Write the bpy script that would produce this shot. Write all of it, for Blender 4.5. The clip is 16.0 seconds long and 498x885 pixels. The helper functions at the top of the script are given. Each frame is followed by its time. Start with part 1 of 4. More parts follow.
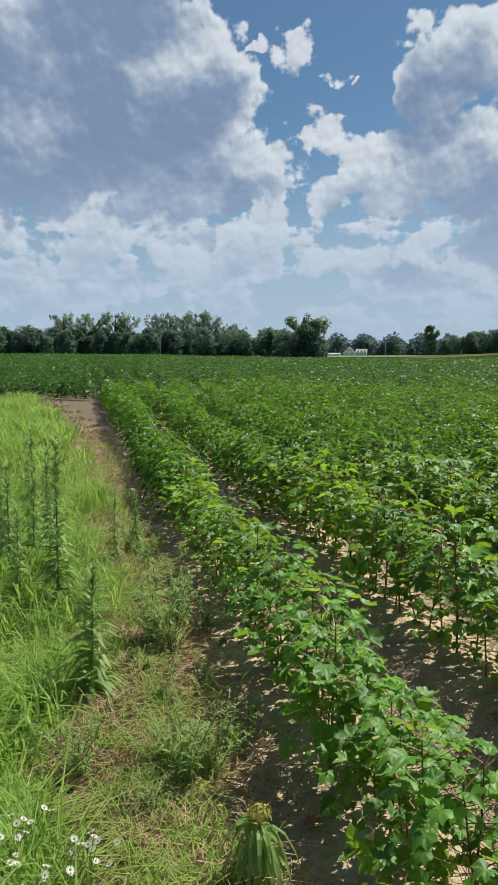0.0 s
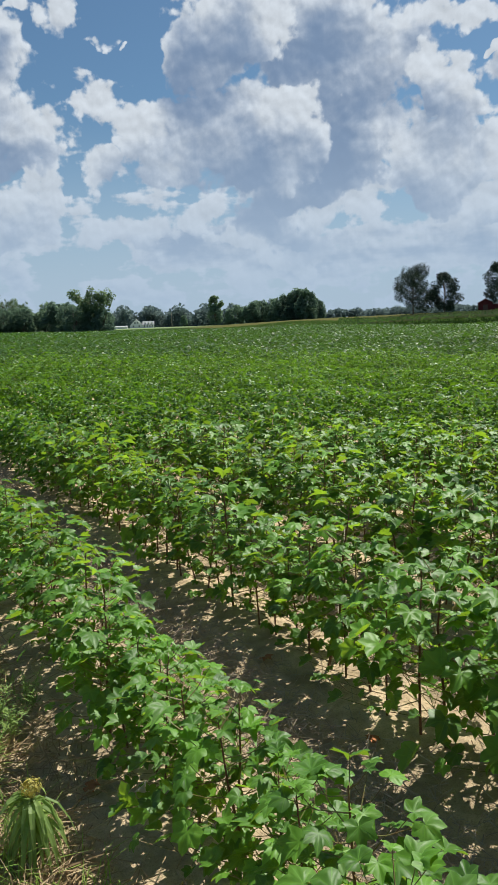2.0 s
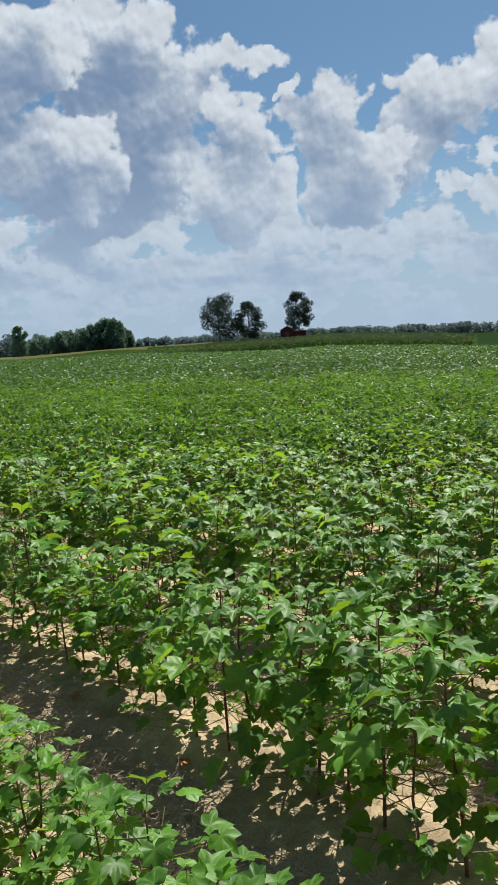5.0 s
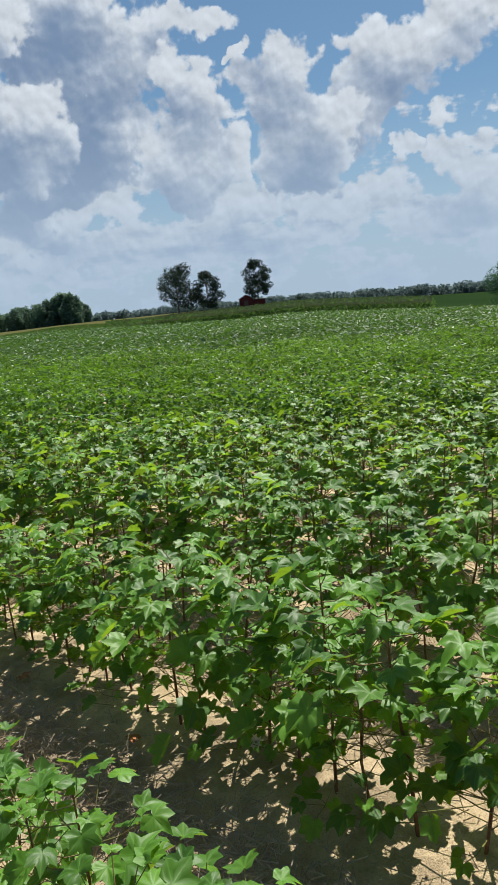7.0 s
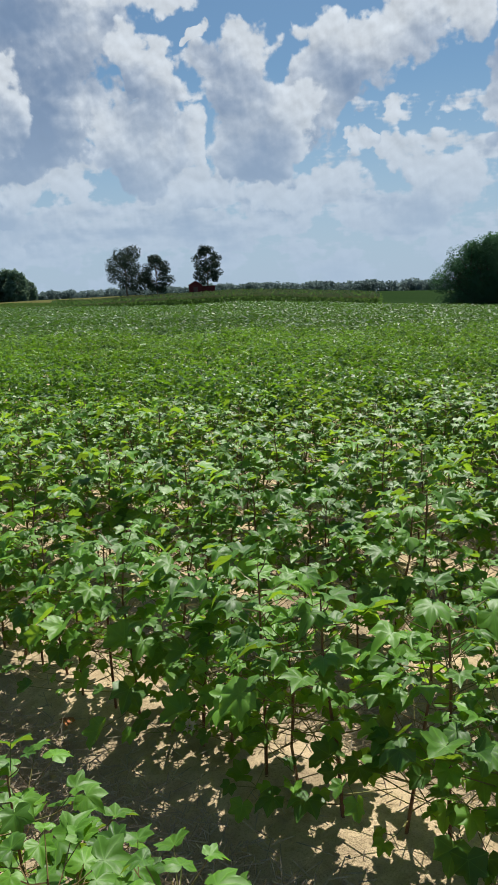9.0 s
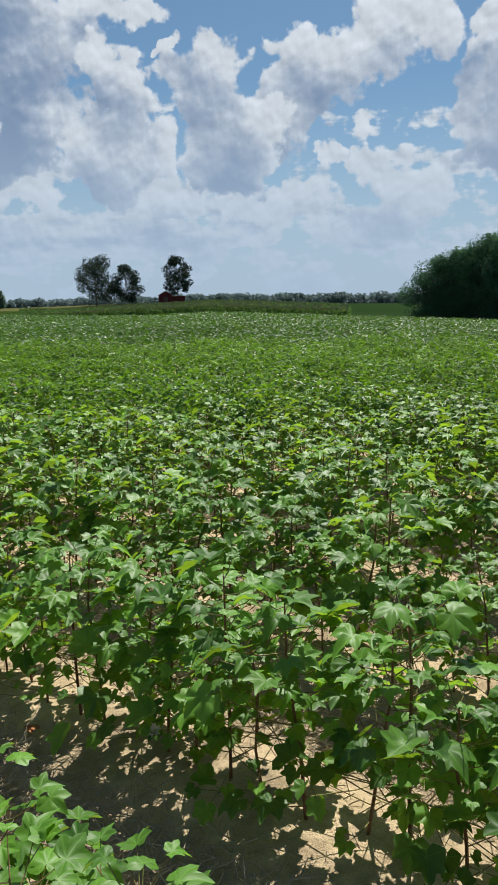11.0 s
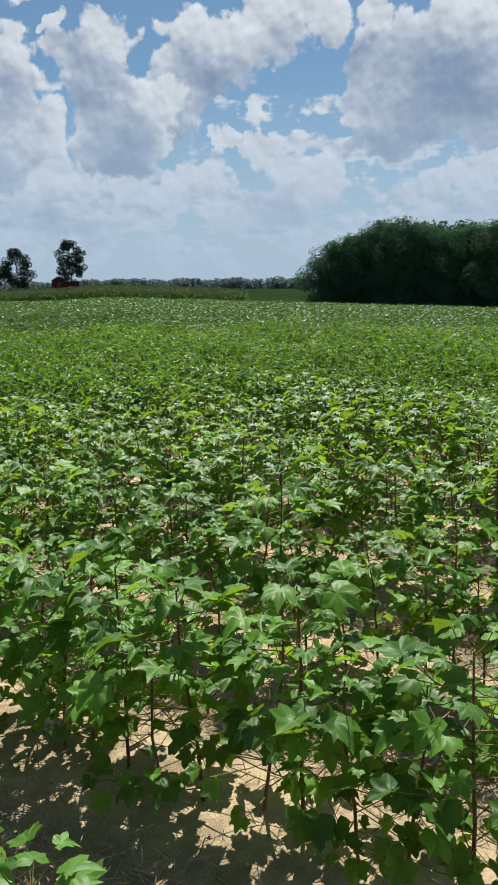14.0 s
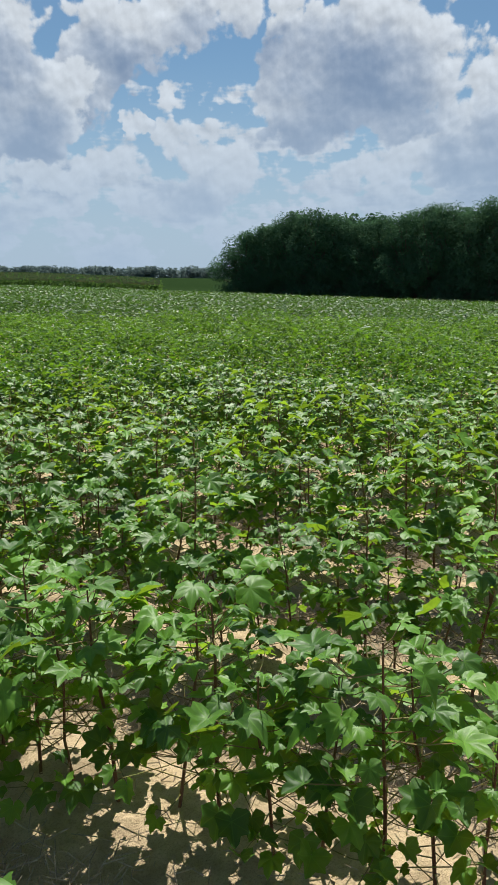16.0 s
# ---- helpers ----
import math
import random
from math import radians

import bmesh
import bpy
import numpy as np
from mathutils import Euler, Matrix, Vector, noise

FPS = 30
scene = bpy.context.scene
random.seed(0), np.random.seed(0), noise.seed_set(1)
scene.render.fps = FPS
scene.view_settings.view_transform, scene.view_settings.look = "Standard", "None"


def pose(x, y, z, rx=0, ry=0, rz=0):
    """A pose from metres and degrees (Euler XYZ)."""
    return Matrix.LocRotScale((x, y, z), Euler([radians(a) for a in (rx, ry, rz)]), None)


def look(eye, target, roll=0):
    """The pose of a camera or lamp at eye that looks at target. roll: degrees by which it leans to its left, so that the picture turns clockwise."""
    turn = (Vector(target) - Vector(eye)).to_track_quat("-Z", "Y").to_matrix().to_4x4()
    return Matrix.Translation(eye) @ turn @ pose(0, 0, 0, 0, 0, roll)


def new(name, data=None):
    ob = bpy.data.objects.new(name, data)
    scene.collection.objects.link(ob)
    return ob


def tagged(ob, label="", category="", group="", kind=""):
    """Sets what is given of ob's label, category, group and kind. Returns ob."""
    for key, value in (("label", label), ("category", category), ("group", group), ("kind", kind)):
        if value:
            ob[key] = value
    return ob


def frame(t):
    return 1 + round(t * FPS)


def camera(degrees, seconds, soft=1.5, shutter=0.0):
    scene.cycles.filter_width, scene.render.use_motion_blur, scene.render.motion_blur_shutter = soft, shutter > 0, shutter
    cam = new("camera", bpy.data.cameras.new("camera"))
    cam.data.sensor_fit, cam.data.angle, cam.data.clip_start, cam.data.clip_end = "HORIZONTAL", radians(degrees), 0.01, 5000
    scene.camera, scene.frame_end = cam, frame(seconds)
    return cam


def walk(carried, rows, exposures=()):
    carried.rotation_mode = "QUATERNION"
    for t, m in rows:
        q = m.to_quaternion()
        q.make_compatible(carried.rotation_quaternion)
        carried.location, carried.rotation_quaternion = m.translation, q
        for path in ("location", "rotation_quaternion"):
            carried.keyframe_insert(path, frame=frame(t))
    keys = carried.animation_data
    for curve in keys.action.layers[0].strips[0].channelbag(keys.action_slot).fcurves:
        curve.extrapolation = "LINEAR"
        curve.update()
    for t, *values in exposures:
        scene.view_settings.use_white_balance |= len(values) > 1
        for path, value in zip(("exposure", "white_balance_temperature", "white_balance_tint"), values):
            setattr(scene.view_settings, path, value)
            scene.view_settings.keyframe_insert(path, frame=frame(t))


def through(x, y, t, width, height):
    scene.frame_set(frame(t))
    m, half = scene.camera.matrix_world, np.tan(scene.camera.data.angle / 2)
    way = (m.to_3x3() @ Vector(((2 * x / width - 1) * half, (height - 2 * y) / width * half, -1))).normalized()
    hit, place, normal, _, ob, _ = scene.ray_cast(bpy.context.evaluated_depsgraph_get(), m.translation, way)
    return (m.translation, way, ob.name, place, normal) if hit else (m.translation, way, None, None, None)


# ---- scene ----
cam = camera(36.3, 16.0, soft=0.85)
PATH = [
    (0, (0.000, 0.000, 1.550), (0.000, 1.987, 1.322), -0.04),
    (0.5, (0.033, 0.001, 1.534), (0.173, 1.976, 1.255), -0.69),
    (1, (0.069, -0.005, 1.535), (0.344, 1.952, 1.231), -1.13),
    (1.5, (0.108, -0.028, 1.537), (0.531, 1.903, 1.229), -1.54),
    (2, (0.129, -0.061, 1.537), (0.657, 1.843, 1.229), -1.96),
    (2.5, (0.146, -0.076, 1.538), (0.790, 1.793, 1.237), -1.86),
    (3, (0.159, -0.090, 1.544), (0.914, 1.740, 1.258), -1.75),
    (3.5, (0.162, -0.104, 1.545), (0.990, 1.695, 1.264), -2.12),
    (4, (0.169, -0.134, 1.545), (1.061, 1.635, 1.271), -2.54),
    (4.5, (0.175, -0.138, 1.546), (1.126, 1.603, 1.293), -2.59),
    (4.7, (0.178, -0.132, 1.541), (1.146, 1.601, 1.293), -2.58),
    (6.8, (0.300, -0.099, 1.500), (1.333, 1.579, 1.156), -5.78),
    (7, (0.307, -0.097, 1.497), (1.355, 1.572, 1.158), -5.05),
    (7.5, (0.297, -0.103, 1.506), (1.382, 1.546, 1.181), -3.05),
    (8, (0.283, -0.110, 1.508), (1.384, 1.526, 1.172), -2.06),
    (8.5, (0.285, -0.122, 1.511), (1.412, 1.490, 1.148), -2.09),
    (9, (0.287, -0.127, 1.511), (1.451, 1.455, 1.132), -2.17),
    (9.2, (0.288, -0.134, 1.513), (1.465, 1.437, 1.130), -2.28),
    (11.3, (0.274, -0.163, 1.503), (1.513, 1.367, 1.150), -1.55),
    (11.5, (0.277, -0.165, 1.504), (1.524, 1.358, 1.147), -1.73),
    (12, (0.284, -0.163, 1.508), (1.565, 1.330, 1.149), -1.98),
    (12.5, (0.290, -0.171, 1.513), (1.623, 1.277, 1.161), -1.67),
    (13, (0.292, -0.179, 1.512), (1.662, 1.234, 1.159), -1.63),
    (13.5, (0.295, -0.185, 1.508), (1.686, 1.206, 1.147), -1.59),
    (14, (0.292, -0.197, 1.511), (1.709, 1.158, 1.114), -1.51),
    (14.5, (0.302, -0.195, 1.518), (1.762, 1.093, 1.062), -0.95),
    (15, (0.307, -0.198, 1.523), (1.812, 1.046, 1.091), -0.97),
    (15.5, (0.307, -0.197, 1.525), (1.844, 1.012, 1.105), -0.88),
    (16, (0.312, -0.196, 1.524), (1.867, 0.988, 1.097), -0.79),
]
walk(cam, [(t, look(eye, target, roll)) for t, eye, target, roll in PATH])

# ---- sky, sun and exposure ----
SUN_AZ, SUN_EL = radians(52), radians(57)      # azimuth clockwise from +y
scene.view_settings.exposure = 0.33

world = bpy.data.worlds.new("sky")
scene.world = world
world.use_nodes = True


class Nodes:
    """Short hand for node trees."""

    def __init__(self, tree):
        self.tree = tree
        tree.nodes.clear()

    def add(self, kind, inputs=(), **props):
        n = self.tree.nodes.new(kind)
        for k, v in props.items():
            setattr(n, k, v)
        for k, v in (inputs.items() if isinstance(inputs, dict) else enumerate(inputs)):
            self.put(n.inputs[k], v)
        return n

    def put(self, socket, v):
        if v is None:
            return
        if isinstance(v, bpy.types.NodeSocket):
            self.tree.links.new(v, socket)
        else:
            socket.default_value = v

    def math(self, op, a, b=None, c=None, clamp=False):
        return self.add("ShaderNodeMath", [a, b, c], operation=op, use_clamp=clamp).outputs[0]

    def vec(self, op, a, b=None, c=None):
        n = self.add("ShaderNodeVectorMath", [a, b, c], operation=op)
        return n.outputs["Value"] if op in ("LENGTH", "DOT_PRODUCT", "DISTANCE") else n.outputs[0]

    def ramp(self, v, lo, hi, to0=0.0, to1=1.0, smooth=True):
        return self.add("ShaderNodeMapRange", [v, lo, hi, to0, to1], interpolation_type="SMOOTHSTEP" if smooth else "LINEAR").outputs[0]

    def noise(self, v, scale, detail=4.0, rough=0.55, dist=0.0):
        return self.add("ShaderNodeTexNoise", {"Vector": v, "Scale": scale, "Detail": detail, "Roughness": rough, "Distortion": dist}).outputs["Fac"]

    def mix(self, fac, a, b, blend="MIX"):
        n = self.add("ShaderNodeMix", data_type="RGBA", blend_type=blend, clamp_factor=True)
        for i, v in ((0, fac), (6, a), (7, b)):
            self.put(n.inputs[i], (*v, 1) if isinstance(v, tuple) and len(v) == 3 else v)
        return n.outputs[2]


# Puffs of the cumulus clouds: azimuth, height, half width and half height in degrees.
CLOUDS = {
    "low_middle": [(7.7, 6.6, 5.1, 1.6), (13.3, 7.5, 1.8, 1.4), (16.0, 5.7, 2.2, 1.1)],
    "low_centre": [(39.3, 6.8, 3.1, 1.4), (32.7, 7.4, 4.1, 1.7), (22.1, 7.8, 3.8, 1.4), (19.7, 5.1, 4.1, 1.4)],
    "low_left": [(1.1, 9.3, 1.4, 1.8), (-0.3, 8.0, 2.9, 2.0), (-3.5, 6.7, 4.3, 1.4)],
    "far_left": [(-11.4, 9.8, 2.5, 2.2), (-10.2, 7.6, 1.6, 1.8), (-12.5, 6.9, 3.3, 1.8)],
    "low_right": [(42.6, 7.9, 3.1, 1.4), (46.8, 9.4, 1.7, 1.5), (50.5, 7.7, 3.8, 2.1), (48.7, 5.4, 4.8, 1.7)],
    "right_edge": [(69.0, 9.1, 3.2, 3.4), (64.9, 7.5, 4.3, 1.7), (69.9, 12.2, 2.6, 2.6)],
    "right_bank": [(60.8, 14.1, 7.2, 5.1), (56.2, 11.5, 3.0, 3.0), (55.0, 16.3, 1.9, 2.3), (63.2, 11.2, 4.7, 2.3)],
    "tower_side": [(17.9, 10.2, 2.5, 2.2), (19.6, 7.5, 4.0, 2.2)],
    "dark_top": [(22.6, 17.7, 6.9, 3.1), (29.2, 19.7, 4.1, 1.4), (23.2, 13.7, 4.5, 4.8), (20.2, 10.8, 5.2, 3.1), (20.9, 20.3, 5.5, 3.4)],
    "slant": [(45.5, 16.3, 5.2, 2.6), (50.1, 17.8, 4.5, 2.1), (42.0, 13.6, 2.9, 3.1)],
    "second_head": [(37.3, 16.6, 2.8, 2.1), (36.6, 14.7, 3.4, 2.4), (38.1, 11.4, 4.5, 3.6), (33.8, 17.0, 0.7, 1.0)],
    "head": [(29.0, 16.2, 2.1, 1.9), (30.5, 14.8, 2.4, 2.4), (29.6, 10.8, 3.8, 3.3)],
    "middle": [(8.4, 13.4, 2.5, 2.0), (5.7, 11.2, 2.2, 1.4), (9.8, 12.4, 2.9, 2.2)],
    "tower": [(13.8, 18.0, 3.3, 2.9), (15.4, 20.1, 4.0, 2.9), (12.5, 20.0, 1.1, 1.4), (15.9, 13.1, 6.9, 3.6)],
    "puff": [(5.2, 15.5, 2.0, 1.6)],
    "grey_bank": [(-18.5, 21.0, 6.0, 6.0), (-7.5, 16.9, 8.3, 7.2), (-2.0, 19.7, 2.5, 3.3), (0.2, 13.5, 2.9, 2.5), (-5.0, 12.5, 7.2, 2.5), (-10.8, 20.1, 5.4, 4.3), (-15.7, 14.2, 6.4, 4.7), (-9.6, 24.7, 6.8, 3.8)],
    "scraps": [(3.4, 20.6, 1.5, 1.7), (1.0, 20.9, 0.8, 0.7), (5.9, 18.9, 1.1, 0.5), (7.0, 18.6, 0.5, 0.4)],
    "flecks": [(47.5, 12.6, 1.4, 0.6), (45.2, 10.7, 0.7, 0.9)],
}
SKY, CLOUD_WHITE, CLOUD_GREY = 0.06, 0.535, 0.21
HEAVY = {"dark_top": 1.0, "grey_bank": 1.0, "tower": 1.05, "tower_side": 1.0}   # the thickest clouds, grey at this depth


def cloud_grain():
    """Node group: the billows that roughen every cloud, at an azimuth and height in degrees."""
    tree = bpy.data.node_groups.new("cloud_grain", "ShaderNodeTree")
    tree.interface.new_socket("Place", in_out="INPUT", socket_type="NodeSocketVector")
    tree.interface.new_socket("Grain", in_out="OUTPUT", socket_type="NodeSocketFloat")
    g = Nodes(tree)
    place = g.add("NodeGroupInput").outputs[0]
    fine = g.add("ShaderNodeTexNoise", {"Vector": place, "Scale": 0.5, "Detail": 7.0, "Roughness": 0.56, "Distortion": 0.12}, noise_dimensions="2D").outputs["Fac"]
    bill = g.add("ShaderNodeTexVoronoi", {"Vector": place, "Scale": 0.36, "Detail": 2.0, "Roughness": 0.55, "Smoothness": 0.35}, feature="SMOOTH_F1", voronoi_dimensions="2D").outputs["Distance"]
    grain = g.math("MULTIPLY_ADD", g.math("SUBTRACT", fine, 0.5), 0.85, g.math("MULTIPLY", g.math("SUBTRACT", 0.46, bill), 0.45))
    g.put(g.add("NodeGroupOutput").inputs[0], grain)
    return tree


def build_sky():
    grain = cloud_grain()
    g = Nodes(world.node_tree)
    out = g.add("ShaderNodeOutputWorld")
    way = g.vec("NORMALIZE", g.add("ShaderNodeTexCoord").outputs["Generated"])
    sep = g.add("ShaderNodeSeparateXYZ", [way])
    az = g.math("MULTIPLY", g.math("ARCTAN2", sep.outputs[0], sep.outputs[1]), 180 / math.pi)
    el = g.math("MULTIPLY", g.math("ARCSINE", sep.outputs[2]), 180 / math.pi)
    flat = g.add("ShaderNodeCombineXYZ", [az, el, 0.0]).outputs[0]

    def noise2(v, scale, detail, rough, out="Fac"):
        return g.add("ShaderNodeTexNoise", {"Vector": v, "Scale": scale, "Detail": detail, "Roughness": rough}, noise_dimensions="2D").outputs[out]

    stirred = g.vec("MULTIPLY_ADD", g.vec("SUBTRACT", noise2(flat, 0.2, 4.0, 0.55, "Color"), (0.5, 0.5, 0.5)), (5.2, 4.2, 0.0), flat)
    stirred = g.vec("MULTIPLY_ADD", g.vec("SUBTRACT", noise2(flat, 0.7, 3.0, 0.55, "Color"), (0.5, 0.5, 0.5)), (1.5, 1.3, 0.0), stirred)
    here = g.add("ShaderNodeGroup", [flat], node_tree=grain).outputs[0]
    sunward = g.add("ShaderNodeGroup", [g.vec("ADD", flat, (0.15, 0.35, 0.0))], node_tree=grain).outputs[0]
    slope = g.math("SUBTRACT", here, sunward)
    slow = g.math("MULTIPLY", g.math("SUBTRACT", noise2(flat, 0.22, 4.0, 0.5), 0.5), 1.1)
    lifted = g.vec("ADD", stirred, (0.7, 2.3, 0.0))

    def bulk(v, puffs):
        body = None
        for a, e, w, h in puffs:
            w, h = w * 1.15, h * 1.15
            k = min(1.0, 0.45 + 0.13 * h)
            off = g.vec("MULTIPLY_ADD", v, (1 / w, 1 / h, 0.0), (-a / w, -e / h, 0.0))
            near = g.math("MULTIPLY_ADD", g.vec("DOT_PRODUCT", off, off), -k, k)
            body = near if body is None else g.math("SMOOTH_MAX", body, near, 0.12)
        return body

    def lay(under, body, over, low, high):
        """One cloud over what lies behind it: white where the sun meets it, blue-grey where more cloud stands above."""
        cover = g.ramp(g.math("ADD", body, here), 0.02, 0.26)
        deep = g.ramp(g.math("ADD", g.math("MULTIPLY_ADD", slope, -0.55, over), slow), low, high)
        relief = g.ramp(g.math("MULTIPLY", slope, g.ramp(deep, 0.0, 1.0, 1.3, 0.3)), -0.4, 0.4, 0.82, 1.18, False)
        tone = g.mix(deep, (CLOUD_WHITE * 0.91, CLOUD_WHITE, CLOUD_WHITE * 1.1), (CLOUD_GREY * 0.72, CLOUD_GREY * 1.05, CLOUD_GREY * 1.6))
        tone = g.add("ShaderNodeVectorMath", {0: tone, "Scale": relief}, operation="SCALE").outputs[0]
        return g.mix(cover, under, tone)

    nishita = g.add("ShaderNodeTexSky", sky_type="NISHITA", sun_disc=False, sun_elevation=SUN_EL, sun_rotation=SUN_AZ, air_density=1.0, dust_density=0.6, ozone_density=1.0)
    sky = g.mix(1.0, nishita.outputs[0], (0.66 * SKY, 0.88 * SKY, 0.98 * SKY), "MULTIPLY")
    # broken cloud over the rest of the sky, and thin cloud low over the horizon
    outside = g.math("MAXIMUM", g.ramp(el, 25.0, 34.0), g.ramp(g.math("ABSOLUTE", g.math("SUBTRACT", az, 25.0)), 48.0, 60.0))
    away = g.math("ADD", g.math("MULTIPLY", g.math("SUBTRACT", noise2(flat, 0.045, 3.0, 0.5), 0.62), 5.0), g.math("MULTIPLY", g.math("SUBTRACT", 1.0, outside), -3.0))
    low = noise2(g.vec("MULTIPLY", flat, (0.12, 0.34, 0.0)), 1.0, 4.0, 0.6)
    low = g.math("SUBTRACT", g.math("MULTIPLY", g.math("SUBTRACT", low, 0.24), 2.2), g.math("MULTIPLY", g.math("ABSOLUTE", g.math("SUBTRACT", el, 6.0)), 0.08))
    thin = g.math("MAXIMUM", away, low)
    sky = lay(sky, thin, thin, 0.3, 1.2)
    for name, puffs in CLOUDS.items():
        sky = lay(sky, bulk(stirred, puffs), bulk(lifted, puffs), -0.1, HEAVY.get(name, 1.25))
    # haze pales the lowest sky
    haze = g.ramp(el, 0.0, 16.0, 0.92, 0.0)
    sky = g.mix(haze, sky, (0.315, 0.41, 0.525))
    s = g.add("ShaderNodeBackground", {"Color": sky, "Strength": 1.0})
    g.put(out.inputs[0], s.outputs[0])


build_sky()
sun = new("sun", bpy.data.lights.new("sun", "SUN"))
sun.data.energy, sun.data.angle, sun.data.color = 5.0, radians(0.53), (1.0, 0.96, 0.88)
TO_SUN = Vector((math.sin(SUN_AZ) * math.cos(SUN_EL), math.cos(SUN_AZ) * math.cos(SUN_EL), math.sin(SUN_EL)))
sun.matrix_world = look(TO_SUN * 60, (0, 0, 0))

# ---- materials ----


def material(name):
    m = bpy.data.materials.new(name)
    m.use_nodes = True
    return m, Nodes(m.node_tree)


def chance(g):
    """One random number for an object and each of its islands."""
    a = g.add("ShaderNodeObjectInfo").outputs["Random"]
    b = g.add("ShaderNodeNewGeometry").outputs["Random Per Island"]
    return g.math("FRACT", g.math("ADD", a, g.math("MULTIPLY", b, 7.31)))


def leafy(name, dark, light, through, share=0.35, rough=0.42, gloss=0.5, patch=0.5, deep=0.6):
    """A leaf: it lets part of the light through and shines on its face."""
    m, g = material(name)
    pos = g.add("ShaderNodeNewGeometry").outputs["Position"]
    r = chance(g)
    spots = g.noise(pos, 60.0, 3.0)
    area = g.noise(pos, patch, 2.0)
    f = g.math("ADD", g.math("MULTIPLY", r, 0.6), g.math("MULTIPLY", area, 0.4))
    col = g.mix(f, dark, light)
    vein = g.add('ShaderNodeAttribute', attribute_name='vein').outputs['Fac']
    col = g.mix(g.ramp(vein, 0.72, 1.0, 0.0, 0.28), col, tuple(min(1, 1.7 * v) for v in light))
    col = g.mix(g.math("MULTIPLY", spots, 0.35), col, tuple(0.5 * v for v in dark))
    body = g.add("ShaderNodeBsdfPrincipled", {"Base Color": col, "Roughness": g.math("MULTIPLY_ADD", spots, 0.2, rough - 0.1), "Specular IOR Level": gloss})
    thin = g.mix(g.math("POWER", f, 1.3), tuple(deep * v for v in through), through)
    glow = g.add("ShaderNodeBsdfTranslucent", {"Color": thin})
    s = g.add("ShaderNodeMixShader", [share, body.outputs[0], glow.outputs[0]])
    g.put(g.add("ShaderNodeOutputMaterial").inputs[0], s.outputs[0])
    return m


def plain(name, a, b, scale, rough=0.8, bump=0.0, gloss=0.3):
    """A grainy, stained surface between two colours."""
    m, g = material(name)
    pos = g.add("ShaderNodeTexCoord").outputs["Object"]
    n1, n2 = g.noise(pos, scale, 6.0, 0.65), g.noise(pos, scale * 7, 4.0)
    f = g.math("ADD", g.math("MULTIPLY", n1, 0.6), g.math("MULTIPLY", n2, 0.4))
    f = g.math("ADD", g.ramp(f, 0.3, 0.7), g.math("MULTIPLY", g.math("SUBTRACT", chance(g), 0.5), 0.3), clamp=True)
    s = g.add("ShaderNodeBsdfPrincipled", {"Base Color": g.mix(f, a, b), "Roughness": rough, "Specular IOR Level": gloss})
    if bump:
        bm_ = g.add("ShaderNodeBump", {"Height": f, "Strength": bump, "Distance": 0.01})
        g.put(s.inputs["Normal"], bm_.outputs[0])
    g.put(g.add("ShaderNodeOutputMaterial").inputs[0], s.outputs[0])
    return m


ROW_TURN = radians(12.7)                       # the rows run this far left of +y
ACROSS = (math.cos(ROW_TURN), math.sin(ROW_TURN))
ALONG = (-math.sin(ROW_TURN), math.cos(ROW_TURN))
ROW_FIRST, ROW_STEP = 0.935, 0.955


